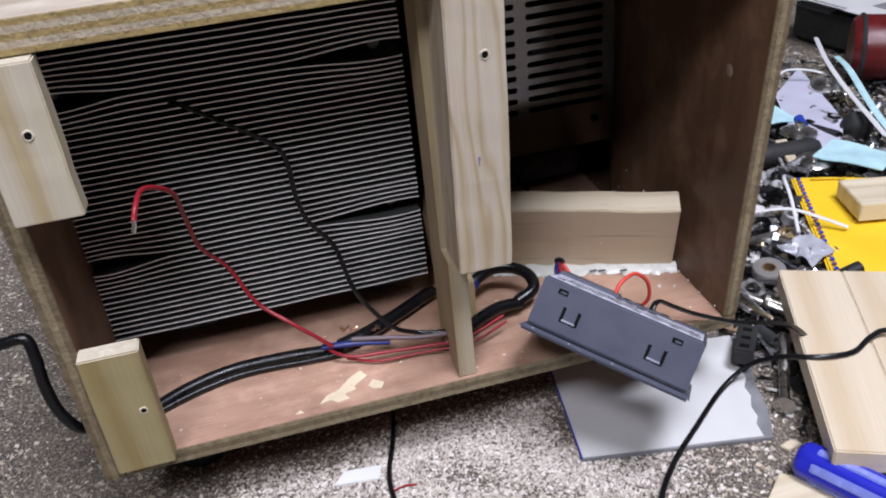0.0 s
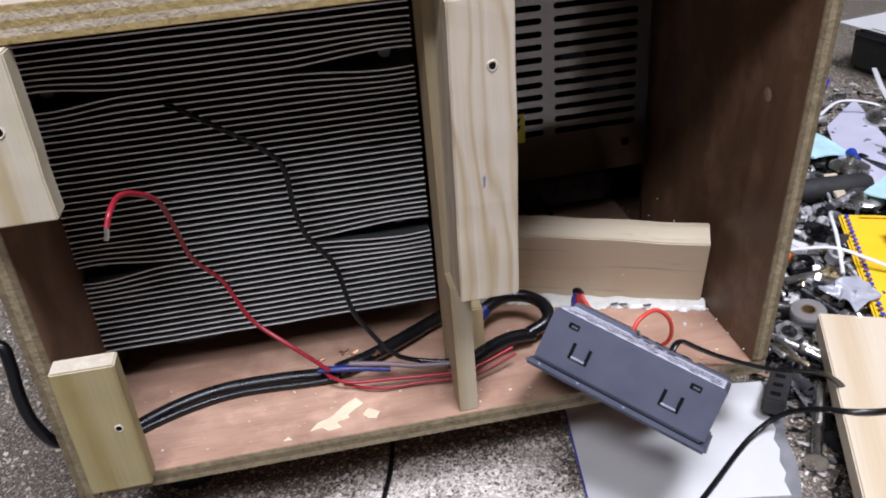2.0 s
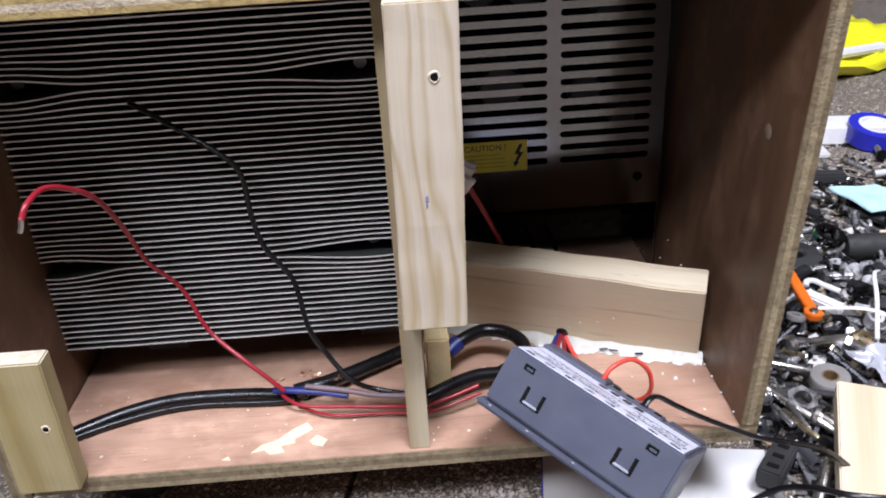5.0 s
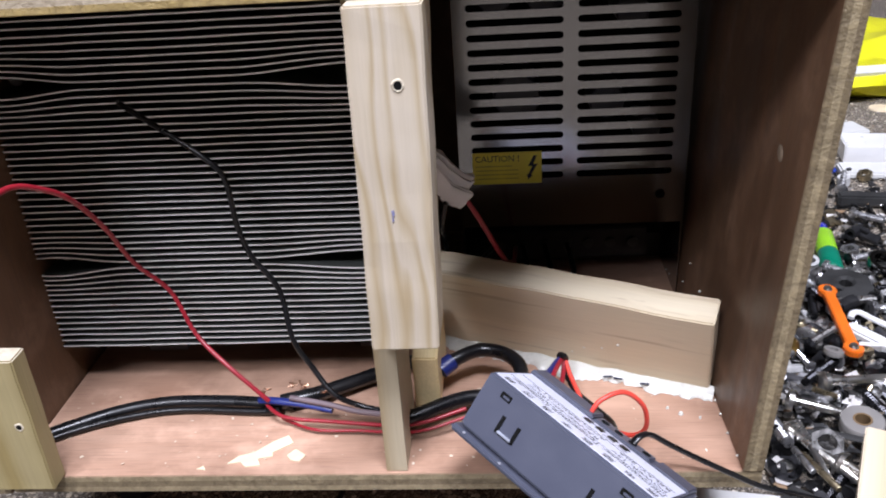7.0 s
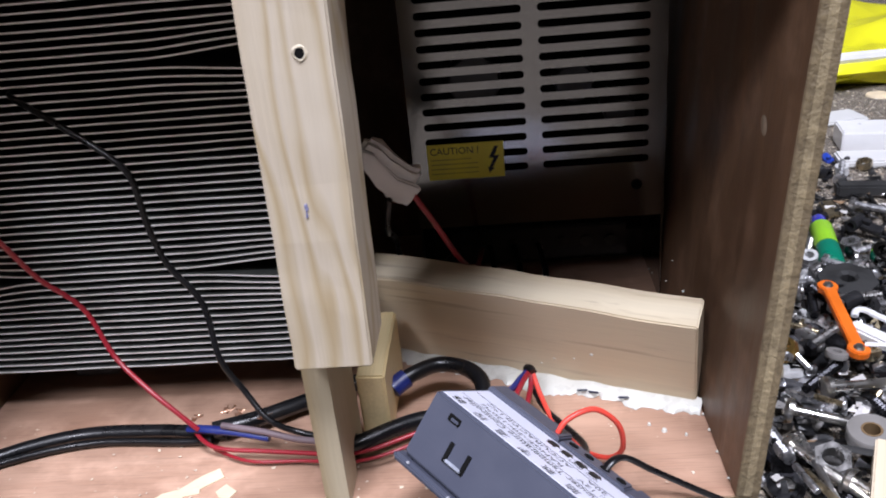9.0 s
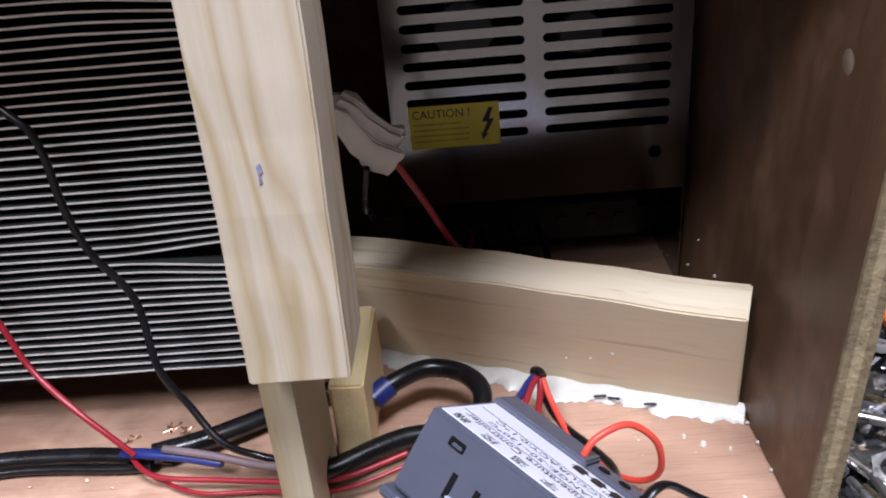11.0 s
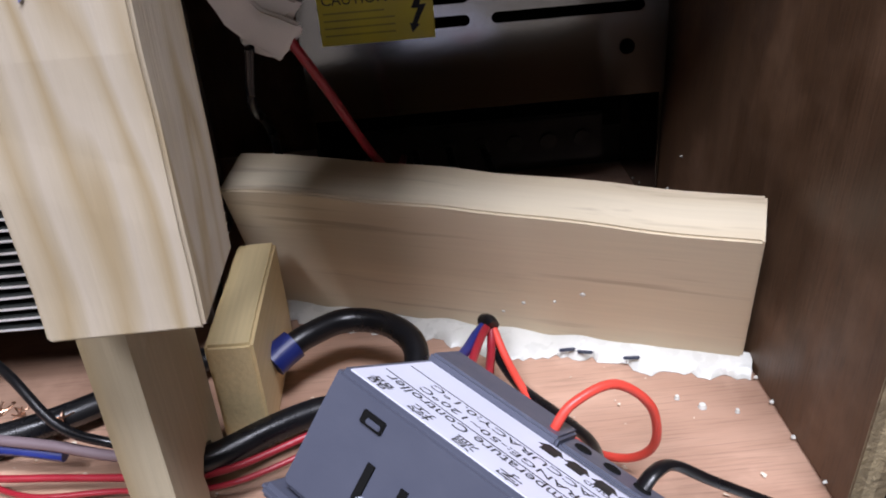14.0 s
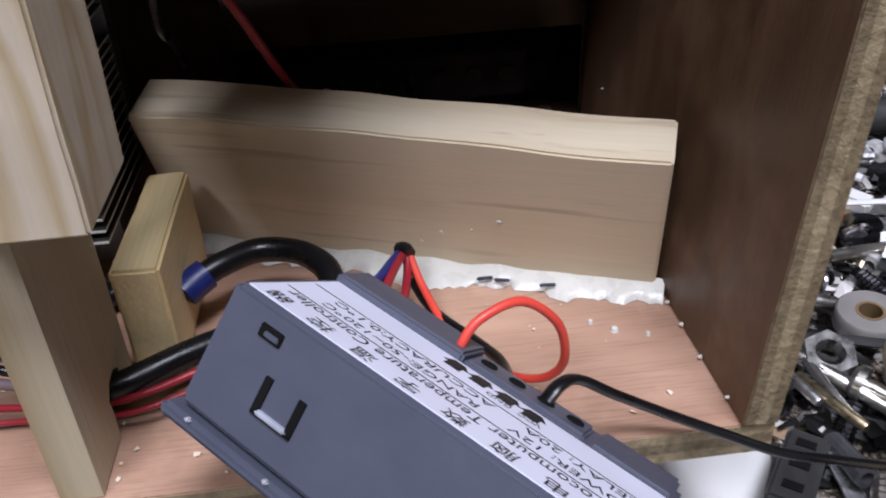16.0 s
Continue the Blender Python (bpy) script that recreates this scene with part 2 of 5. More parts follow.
M_ENV = plain("yellow_envelope", (0.85, 0.55, 0.02), 0.6, 0, 0.06, 20)
M_PURPLE = plain("purple_print", (0.16, 0.06, 0.2), 0.6)
M_BLUEP = plain("blue_plastic", (0.02, 0.025, 0.42), 0.22, 0, 0.1, 30, 0.03)
M_FOOT = plain("black_rubber", (0.02, 0.02, 0.02), 0.7)
M_WALL = plain("grey_plaster", (0.17, 0.165, 0.16), 0.85, 0, 0.06, 3)
M_ORANGE = plain("orange_enamel", (0.72, 0.15, 0.012), 0.4, 0, 0.12)
M_GREEN = plain("green_wrap", (0.28, 0.6, 0.02), 0.35, 0, 0.1)
M_TEAL = plain("teal_wrap", (0.0, 0.17, 0.1), 0.35, 0, 0.1)
M_BAG = plain("yellow_bag", (0.75, 0.72, 0.02), 0.35, 0, 0.1, 15)
M_RED = plain("dark_red_paint", (0.11, 0.01, 0.01), 0.35, 0, 0.12)
M_CLOTH = plain("pale_blue_cloth", (0.45, 0.68, 0.72), 0.8, 0, 0.1, 80)
M_WHITEP = plain("white_plastic", (0.72, 0.72, 0.72), 0.35, 0, 0.06, 40, 0.05)
M_BRASS = plain("brass", (0.65, 0.42, 0.13), 0.3, 1.0)
M_DISC = plain("grey_reel", (0.2, 0.19, 0.18), 0.5, 0, 0.15)
M_CARDB = plain("brown_core", (0.16, 0.1, 0.045), 0.8)
M_BOLT = varied("zinc_and_black_steel", [(0.0, (0.7, 0.7, 0.72)), (0.5, (0.5, 0.49, 0.48)), (0.7, (0.05, 0.05, 0.055)), (0.9, (0.5, 0.42, 0.28))], 0.3, 0.95)
M_BITS = varied("mixed_plastic", [(0.0, (0.015, 0.015, 0.017)), (0.5, (0.05, 0.05, 0.055)), (0.68, (0.6, 0.6, 0.6)), (0.86, (0.02, 0.06, 0.4)), (0.93, (0.25, 0.2, 0.15))], 0.4)
M_CHIP = varied("sawdust", [(0.0, (0.62, 0.55, 0.45)), (0.5, (0.7, 0.67, 0.6)), (0.8, (0.4, 0.33, 0.25))], 0.8)


# ---- mesh helpers ----
def mesh_object(name, bm, mats, parent=None, m=None, smooth=False):
    me = bpy.data.meshes.new(name)
    bm.normal_update()
    bm.to_mesh(me)
    bm.free()
    for mat in (mats if isinstance(mats, (list, tuple)) else [mats]):
        me.materials.append(mat)
    if smooth:
        for p in me.polygons:
            p.use_smooth = True
        me.set_sharp_from_angle(angle=radians(40))
    ob = new(name, me)
    if parent:
        ob.parent = parent
    if m is not None:
        ob.matrix_basis = m
    return ob


def part(name, bm, material, parent, label="", m=None, smooth=False):
    return tagged(mesh_object(name, bm, material, parent, m, smooth), label)


def empty(name, m, label, category, group="", kind=""):
    ob = new(name)
    ob.empty_display_size = 0.01
    ob.matrix_basis = m
    return tagged(ob, label, category, group, kind)


def box(sx, sy, sz, bevel=0.0, m=None, bm=None, at=(0, 0, 0)):
    """A block of that size about the point at, with rounded edges."""
    b = bmesh.new()
    bmesh.ops.create_cube(b, size=1.0, matrix=Matrix.Translation(at) @ Matrix.Diagonal((sx, sy, sz, 1)))
    if bevel:
        bmesh.ops.bevel(b, geom=b.edges[:], offset=bevel, segments=2, affect="EDGES", clamp_overlap=True)
    if m is not None:
        b.transform(m)
    return merge(bm, b)


def merge(bm, b, index=0):
    for f in b.faces:
        f.material_index = index or f.material_index
    if bm is None:
        return b
    me = bpy.data.meshes.new("tmp")
    b.to_mesh(me)
    b.free()
    bm.from_mesh(me)
    bpy.data.meshes.remove(me)
    return bm


def span(x0, x1, y0, y1, z0, z1, bevel=0.0):
    return box(x1 - x0, y1 - y0, z1 - z0, bevel, at=((x0 + x1) / 2, (y0 + y1) / 2, (z0 + z1) / 2))


def roughen(bm, amount, size, cuts=0):
    if cuts:
        bmesh.ops.subdivide_edges(bm, edges=bm.edges[:], cuts=cuts, use_grid_fill=True)
    for v in bm.verts:
        v.co += noise.noise_vector(v.co * size) * amount
    return bm


def smooth_path(points, sub=6):
    """Points of a Catmull-Rom curve through the given ones."""
    p = [Vector(q) for q in points]
    p = [2 * p[0] - p[1]] + p + [2 * p[-1] - p[-2]]
    out = []
    for i in range(1, len(p) - 2):
        for k in range(sub):
            t = k / sub
            a, b, c, d = p[i - 1:i + 3]
            out.append(0.5 * (2 * b + (c - a) * t + (2 * a - 5 * b + 4 * c - d) * t * t + (3 * b - a - 3 * c + d) * t ** 3))
    return out + [p[-2]]


def tube(points, r, seg=10, sub=6, flat=1.0, bm=None):
    """A round or flattened tube along a smooth curve."""
    path = smooth_path(points, sub)
    b = bmesh.new()
    rings = []
    side = None
    for i, q in enumerate(path):
        d = (path[min(i + 1, len(path) - 1)] - path[max(i - 1, 0)]).normalized()
        side = d.cross(Vector((0, 0, 1))) if side is None else side - d * side.dot(d)
        if side.length < 1e-4:
            side = d.orthogonal()
        side.normalize()
        up = side.cross(d)
        rings.append([b.verts.new(q + side * math.cos(a) * r * flat + up * math.sin(a) * r) for a in (2 * math.pi * k / seg for k in range(seg))])
    for a, c in zip(rings, rings[1:]):
        for k in range(seg):
            b.faces.new((a[k], a[(k + 1) % seg], c[(k + 1) % seg], c[k]))
    b.faces.new(rings[0][::-1])
    b.faces.new(rings[-1])
    bmesh.ops.recalc_face_normals(b, faces=b.faces[:])
    return merge(bm, b)


def lathe(profile, seg=24, bm=None, m=None):
    """A solid of revolution about z from (radius, z) pairs."""
    b = bmesh.new()
    rings = []
    for r, z in profile:
        if r < 1e-6:
            rings.append([b.verts.new((0, 0, z))])
        else:
            rings.append([b.verts.new((r * math.cos(2 * math.pi * k / seg), r * math.sin(2 * math.pi * k / seg), z)) for k in range(seg)])
    for a, c in zip(rings, rings[1:]):
        for k in range(seg):
            j = (k + 1) % seg
            if len(a) == 1 and len(c) > 1:
                b.faces.new((a[0], c[j], c[k]))
            elif len(c) == 1 and len(a) > 1:
                b.faces.new((a[k], a[j], c[0]))
            elif len(a) > 1:
                b.faces.new((a[k], a[j], c[j], c[k]))
    bmesh.ops.recalc_face_normals(b, faces=b.faces[:])
    if m is not None:
        b.transform(m)
    return merge(bm, b)


def prism(outline, z0, z1, bm=None, m=None, bevel=0.0):
    """A slab with that outline in the xy plane."""
    b = bmesh.new()
    f = b.faces.new([b.verts.new((x, y, z0)) for x, y in outline])
    up = bmesh.ops.extrude_face_region(b, geom=[f])
    bmesh.ops.translate(b, vec=(0, 0, z1 - z0), verts=[v for v in up["geom"] if isinstance(v, bmesh.types.BMVert)])
    bmesh.ops.recalc_face_normals(b, faces=b.faces[:])
    if bevel:
        bmesh.ops.bevel(b, geom=b.edges[:], offset=bevel, segments=2, affect="EDGES", clamp_overlap=True)
    if m is not None:
        b.transform(m)
    return merge(bm, b)


def ply(x0, x1, y0, y1, z0, z1, axis, layers=5):
    """A plywood panel in layers across axis: material 0 on the broad faces, 1 and 2 in turn on the sawn edges."""
    lo, hi = [x0, y0, z0], [x1, y1, z1]
    k = "xyz".index(axis)
    no = [0, 0, 0]
    no[k] = 1
    bm = span(x0, x1, y0, y1, z0, z1, 0.0003)
    step = (hi[k] - lo[k]) / layers
    for i in range(1, layers):
        at = [(p + q) / 2 for p, q in zip(lo, hi)]
        at[k] = lo[k] + i * step
        bmesh.ops.bisect_plane(bm, geom=bm.verts[:] + bm.edges[:] + bm.faces[:], plane_co=at, plane_no=no)
    bm.normal_update()
    for f in bm.faces:
        i = int((f.calc_center_median()[k] - lo[k]) / step)
        f.material_index = 0 if abs(f.normal[k]) > 0.9 else 1 + i % 2
    return bm


# ---- structure ----
def sheet(name, verts, mat, label, category):
    bm = bmesh.new()
    bm.faces.new([bm.verts.new(v) for v in verts])
    return tagged(mesh_object(name, bm, mat), label, category, kind="structure")


R = 2.6
sheet("ground", [(-R, -R, 0), (R, -R, 0), (R, R, 0), (-R, R, 0)], M_CONC, "rough speckled concrete floor strewn with sawdust", "floor")
for nm, x0, x1, y0, y1 in (("wall_north", -R, R, R, R + 0.1), ("wall_south", -R, R, -R - 0.1, -R), ("wall_east", R, R + 0.1, -R, R), ("wall_west", -R - 0.1, -R, -R, R)):
    tagged(mesh_object(nm, span(x0, x1, y0, y1, 0, 2.4), M_WALL), "plain grey plastered workshop wall", "wall", kind="structure")
tagged(mesh_object("ceiling", span(-R, R, -R, R, 2.4, 2.5), M_WALL), "plain grey plastered workshop ceiling", "ceiling", kind="structure")

# ---- the wooden box ----
FZ = 0.050      # top of the box's floor
FY = 0.268      # plane of the box's open front
TOP = 0.2375    # underside of the lid
BACK = 0.50
LEAN_R = 0.068  # the right-hand panel leans outwards

wooden_box = empty("wooden_box", Matrix.Identity(4), "open-fronted plywood box with pine strips, raised on rubber feet", "box")
part("floor_panel", ply(-0.0955, 0.2126, FY, BACK, FZ - 0.0085, FZ, "z", 3), [M_FLOORPLY, M_EDGE, M_EDGE2], wooden_box, "worn reddish plywood base with sawn edge")
part("left_panel", ply(-0.1045, -0.096, FY - 0.001, BACK, FZ - 0.0085, TOP, "x", 3), [M_WALLPLY, M_EDGE2, M_EDGE], wooden_box, "brown plywood side with rough edge")
bm = ply(0.2046, 0.2124, FY - 0.001, BACK, FZ + 0.0005, TOP, "x", 3)
for v in bm.verts:
    v.co.x += LEAN_R * (v.co.z - FZ)
part("right_panel", bm, [M_WALLPLY, M_EDGE2, M_EDGE], wooden_box, "brown plywood side with varnished rough edge")
part("back_panel", ply(-0.0955, 0.2035, BACK - 0.006, BACK, FZ + 0.0005, TOP - 0.0005, "y", 3), [M_WALLPLY, M_EDGE, M_EDGE2], wooden_box)
part("lid_panel", ply(-0.108, 0.232, FY - 0.003, BACK + 0.004, TOP, TOP + 0.0125, "z", 5), [M_PLYTOP, M_EDGEY, M_EDGEP], wooden_box, "plywood lid with yellow varnish drips on its edge")
for x, y in ((-0.07, 0.32), (0.185, 0.34), (-0.07, 0.46), (0.185, 0.46)):
    part("rubber_foot", lathe([(0, 0), (0.013, 0), (0.016, FZ - 0.0087), (0, FZ - 0.0087)], 16), M_FOOT, wooden_box, "black rubber foot", pose(x, y, 0))


def strip(name, x0, x1, y0, y1, z0, z1, mat, label, holes=(), lean=0.0):
    """A sawn pine strip with slightly wavy arrises and drilled screw holes in its front."""
    bm = span(x0, x1, y0, y1, z0, z1, 0.0006)
    n = max(2, int((z1 - z0) / 0.008))
    for k in range(1, n):
        z = z0 + (z1 - z0) * k / n
        bmesh.ops.bisect_plane(bm, geom=bm.verts[:] + bm.edges[:] + bm.faces[:], plane_co=(0, 0, z), plane_no=(0, 0, 1))
    for v in bm.verts:
        v.co.x += lean * (v.co.z - z0) + noise.noise(Vector((v.co.x * 30, v.co.y * 30, v.co.z * 60))) * 0.0005
        v.co.y += noise.noise(Vector((v.co.x * 40 + 9, 3, v.co.z * 70))) * 0.0004
    bm.normal_update()
    for f in bm.faces:
        f.material_index = 1 if abs(f.normal.z) > 0.8 else 0
    ob = part(name, bm, [mat, M_ENDGRAIN], wooden_box, label)
    for hx, hz, r in holes:
        rim = lathe([(r * 0.85, 0.0001), (r * 1.1, 0.0002), (r * 1.4, -0.0002)], 14)
        for v in rim.verts:
            v.co.x += 0.25 * r * noise.noise(v.co * 900)
            v.co.y += 0.25 * r * noise.noise(v.co * 900 + Vector((7, 0, 0)))
        part("torn_rim", rim, M_ENDGRAIN, ob, "torn pale rim of the hole", Matrix.Translation((hx, y0 - 0.0002, hz)) @ pose(0, 0, 0, 90))
        ring = lathe([(0, 0.0002), (r * 0.8, 0.0002), (r, -0.0003)], 14)
        part("screw_hole", ring, M_DARK, ob, "drilled screw hole", Matrix.Translation((hx, y0 - 0.0002, hz)) @ pose(0, 0, 0, 90))
    return ob


strip("lower_block", -0.096, -0.0712, 0.2595, 0.2695, FZ + 0.0005, 0.1135, M_BLOCK, "short yellowish pine block with screw hole", ((-0.0768, 0.0828, 0.0014),))
strip("upper_block", -0.097, -0.0725, 0.2585, 0.2695, 0.1775, TOP - 0.0005, M_BLOCKU, "pale pine block with screw hole", ((-0.0815, 0.2115, 0.0016),))
strip("post", 0.0665, 0.0905, 0.2565, 0.2820, 0.117, TOP - 0.0005, M_POST, "pale pine post with wavy yellow grain", ((0.0838, 0.2128, 0.0016),), 0.02)

part("ink_smudge", prism([(0.0782, 0.1672), (0.0789, 0.1677), (0.0787, 0.1692), (0.0793, 0.1700), (0.0790, 0.1717), (0.0782, 0.1712), (0.0784, 0.1694)], 0.0, 0.0004, m=Matrix.Translation((0, 0.2565, 0)) @ pose(0, 0, 0, 90)), plain("blue_smudge", (0.2, 0.2, 0.33), 0.8, 0, 0.5, 900), wooden_box, "faint blue ink smudge on the post")
# divider: a pine board on edge behind the post, with a ragged hole for the wires
bm = prism([(0.2695, FZ + 0.0004), (0.2862, FZ + 0.0004), (0.2868, 0.056), (0.2862, 0.0605), (0.289, 0.0632), (0.293, 0.0638), (0.2962, 0.0618), (0.2956, 0.056),
            (0.2966, FZ + 0.0004), (0.3045, FZ + 0.0004), (0.3045, TOP - 0.0006), (0.2826, TOP - 0.0006), (0.2826, 0.1164), (0.2695, 0.1164)], -0.0042, 0.0042)
bm.transform(Matrix(((0, 0, 1, 0.0684), (1, 0, 0, 0), (0, 1, 0, 0), (0, 0, 0, 1))))
part("divider", bm, wood("divider_pine", (0.46, 0.39, 0.27), (0.33, 0.25, 0.14), "z", 16.0, fibre=0.2), wooden_box, "pine divider with a ragged wire hole")
part("support_block", roughen(span(0.0735, 0.0842, 0.3040, 0.352, FZ + 0.0004, 0.0812, 0.0008), 0.0006, 90, 2), wood("amber_pine", (0.72, 0.58, 0.32), (0.58, 0.42, 0.19), "y", 15.0, fibre=0.2), wooden_box, "small amber pine block")

# brace: an offcut that leans forward, glued to the floor behind the controller
BR = Matrix.Translation((0.2029, 0.3183, FZ + 0.001)) @ pose(0, 0, 0, 0, 0, 158.2) @ pose(0, 0, 0, -17.5)
bm = box(0.1365, 0.0145, 0.0488, 0.0006, at=(0.06825, -0.00725, 0.0244))
bmesh.ops.subdivide_edges(bm, edges=[e for e in bm.edges if e.calc_length() > 0.1], cuts=24)
for v in bm.verts:
    if v.co.z > 0.038:
        v.co.z += 0.0009 * noise.noise(Vector((v.co.x * 38, 0, 4))) - 0.0028 * min(1.0, max(0.0, (0.085 - v.co.x) / 0.06)) - (0.0012 if v.co.y > -0.007 else 0.0) * (0.5 + noise.noise(Vector((v.co.x * 25, 3, 0))))
        v.co.x -= 0.0012 * max(0.0, 1 - v.co.x / 0.02)
    v.co.y += 0.0004 * noise.noise(Vector((v.co.x * 60, v.co.z * 60, 1)))
part("brace", bm, M_BRACE, wooden_box, "pale sawn offcut leaning forward, glued down", BR)
for x, z, r in ((0.040, 0.0205, 0.0008), (0.056, 0.0145, 0.0006), (0.0475, 0.0165, 0.0005), (0.062, 0.010, 0.0005)):
    part("glue_spot", lathe([(0, 0.0003), (r * 0.7, 0.00025), (r, 0)], 10), M_GLUE, wooden_box, "white fleck of glue", BR @ Matrix.Translation((x, 0.0001, z)) @ pose(0, 0, 0, -90), True)

# glue bead along the brace's foot
random.seed(4)
rows = []
bm = bmesh.new()
N = 84
for i in range(N + 1):
    s = i / N
    x, y = 0.204 - 0.125 * s, 0.3145 + 0.0490 * s
    w = 0.0032 + 0.0035 * noise.noise(Vector((s * 9, 2, 0))) + 0.0025 * (0.4 < s < 0.6) + random.uniform(-0.0014, 0.0022) * (1 - 0.4 * s)
    h = 0.0026 + 0.0016 * noise.noise(Vector((s * 14, 7, 0)))
    nx, ny = -0.371, -0.929
    prof = [(-0.006, 0.0), (-0.004, h + 0.001), (w * 0.25, h * 0.8), (w * 0.7, h * 0.45), (w, 0.0)]
    rows.append([bm.verts.new((x + nx * d, y + ny * d, FZ + 0.0002 + z)) for d, z in prof])
for a, c in zip(rows, rows[1:]):
    for k in range(4):
        bm.faces.new((a[k], a[k + 1], c[k + 1], c[k]))
bmesh.ops.recalc_face_normals(bm, faces=bm.faces[:])
part("glue_bead", bm, M_GLUE, wooden_box, "ragged whitish bead of dried glue", smooth=True)
for x, y, r in ((0.188, 0.304, 0.0011), (0.183, 0.308, 0.0007), (0.1955, 0.301, 0.0006)):
    part("glue_drop", lathe([(0, 0.0012), (r * 0.7, 0.001), (r, 0)], 12), M_GLUE, wooden_box, "white drop of glue", pose(x, y, FZ + 0.0001), True)
random.seed(9)
for k in range(15):
    y = 0.275 + 0.012 * k + random.uniform(-0.004, 0.004)
    z = FZ + 0.001 + (random.uniform(0, 0.003) if y < 0.36 else random.uniform(0, 0.07))
    r = random.uniform(0.0005, 0.0012)
    part("glue_drop", lathe([(0, 0.001), (r * 0.5, 0.0007), (r * 0.7, 0)], 8), M_GLUE, wooden_box, "white drop of glue", Matrix.Translation((0.2044 + LEAN_R * (z - FZ), y, z)) @ pose(0, 0, 0, 0, -90), True)
part("glue_spot", lathe([(0, 0.0003), (0.002, 0.00025), (0.0032, 0)], 12), plain("pale_stain", (0.24, 0.18, 0.125), 0.7), wooden_box, "pale filler spot", Matrix.Translation((0.2044 + LEAN_R * 0.122, 0.294, 0.172)) @ pose(0, 0, 0, 0, -90), True)
for s in (0.22, 0.31, 0.345):
    x, y = 0.204 - 0.125 * s, 0.3145 + 0.0490 * s
    part("ink_mark", box(0.0045, 0.0008, 0.0009, 0.0003), plain("dark_blue_mark", (0.05, 0.06, 0.09), 0.4), wooden_box, "dark smear in the glue", pose(x - 0.0012, y - 0.0030, FZ + 0.0030, 20, 6, 158 + 14 * math.sin(40 * s)))
# torn paper stuck on the floor panel
for pts in ([(-0.004, 0.2745), (0.0, 0.2795), (0.006, 0.2815), (0.0125, 0.2885), (0.0185, 0.2925), (0.0215, 0.2875), (0.014, 0.2815), (0.0145, 0.279), (0.0085, 0.2775), (0.0105, 0.2735), (0.0045, 0.2725), (0.0015, 0.2755)],
            [(0.0205, 0.2795), (0.0235, 0.2835), (0.0285, 0.2795), (0.0265, 0.2755), (0.0225, 0.2765)], [(-0.016, 0.2715), (-0.0135, 0.2735), (-0.012, 0.271)]):
    part("paper_scrap", prism(pts, FZ + 0.0001, FZ + 0.0005), M_PATCH, wooden_box, "torn scrap of pale paper stuck to the base")

# ---- heat sink ----
heat_sink = empty("heat_sink", pose(0, 0.332, 0.072), "large grey finned aluminium heat sink, some fins bent apart", "heat sink")
part("base_plate", span(-0.0995, 0.066, 0.045, 0.052, 0, 0.162, 0.0005), M_ALUDARK, heat_sink)
PITCH = 0.00315
SCREWS = ((-0.089, 0.0435), (0.053, 0.0425), (-0.089, 0.1265), (0.055, 0.1255))


def fin(z, seed):
    """One thin fin, its front edge a little wavy, spread round the screw heads."""
    bm = bmesh.new()
    xs = [-0.0995 + 0.1655 * k / 40 for k in range(41)]
    top, low = [], []
    for x in xs:
        dz = 0.00025 * noise.noise(Vector((x * 40, seed * 3.1, 0)))
        for sx, sz in SCREWS:
            near = max(0.0, 1 - abs(x - sx) / (0.047 if sx > 0 else 0.034))
            near = near * near * (3 - 2 * near)
            d = z - sz
            if abs(d) < 0.016:
                dz += math.copysign(1, d + 1e-6) * 0.0034 * near * max(0.0, 1 - abs(d) / 0.016)
        for rowlist, off in ((top, 0.00036), (low, -0.00036)):
            rowlist.append((x, z + dz + off))
    f = [bm.verts.new((x, 0.0, zz)) for x, zz in top]
    g = [bm.verts.new((x, 0.0, zz)) for x, zz in low]
    fb = [bm.verts.new((x, 0.045, zz)) for x, zz in top]
    gb = [bm.verts.new((x, 0.045, zz)) for x, zz in low]
    for k in range(40):
        bm.faces.new((g[k], g[k + 1], f[k + 1], f[k]))
        # broad faces take the tone that carries the gap shade
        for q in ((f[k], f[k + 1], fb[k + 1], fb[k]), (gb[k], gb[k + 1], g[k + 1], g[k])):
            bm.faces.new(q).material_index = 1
    for k in (0, 40):
        bm.faces.new((f[k], fb[k], gb[k], g[k]))
    bmesh.ops.recalc_face_normals(bm, faces=bm.faces[:])
    return bm


for i in range(52):
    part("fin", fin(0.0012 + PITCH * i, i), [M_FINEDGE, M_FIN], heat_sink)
for sx, sz in SCREWS:
    part("screw", lathe([(0, 0.0), (0.0028, 0.0), (0.003, -0.0015), (0.0012, -0.003), (0.0012, -0.026)], 14), M_ALUDARK, heat_sink, "dull screw between spread fins", Matrix.Translation((sx, 0.012, sz)) @ pose(0, 0, 0, 90), True)
for x in (-0.07, 0.04):
    part("foot_spacer", span(x, x + 0.02, 0.03, 0.045, FZ - 0.072 + 0.0003, 0.0005), M_ALUDARK, heat_sink, "dark spacer under the fins")

# ---- power supply ----
psu = empty("power_supply", pose(0.0925, 0.403, FZ), "steel-cased switching power supply with slotted cover", "power supply")
W, H0, H1 = 0.1127, 0.0455, 0.187
slots = []
for k in range(17):
    z = 0.0719 + 0.00695 * k
    if z < H1 - 0.004:
        slots += [(0.0065, 0.052, z), (0.0585, 0.1055, z)]
bm = bmesh.new()


def cover_strip(x0, x1, z0, z1):
    if x1 - x0 > 1e-5 and z1 - z0 > 1e-5:
        merge(bm, span(x0, x1, 0, 0.0009, z0, z1))


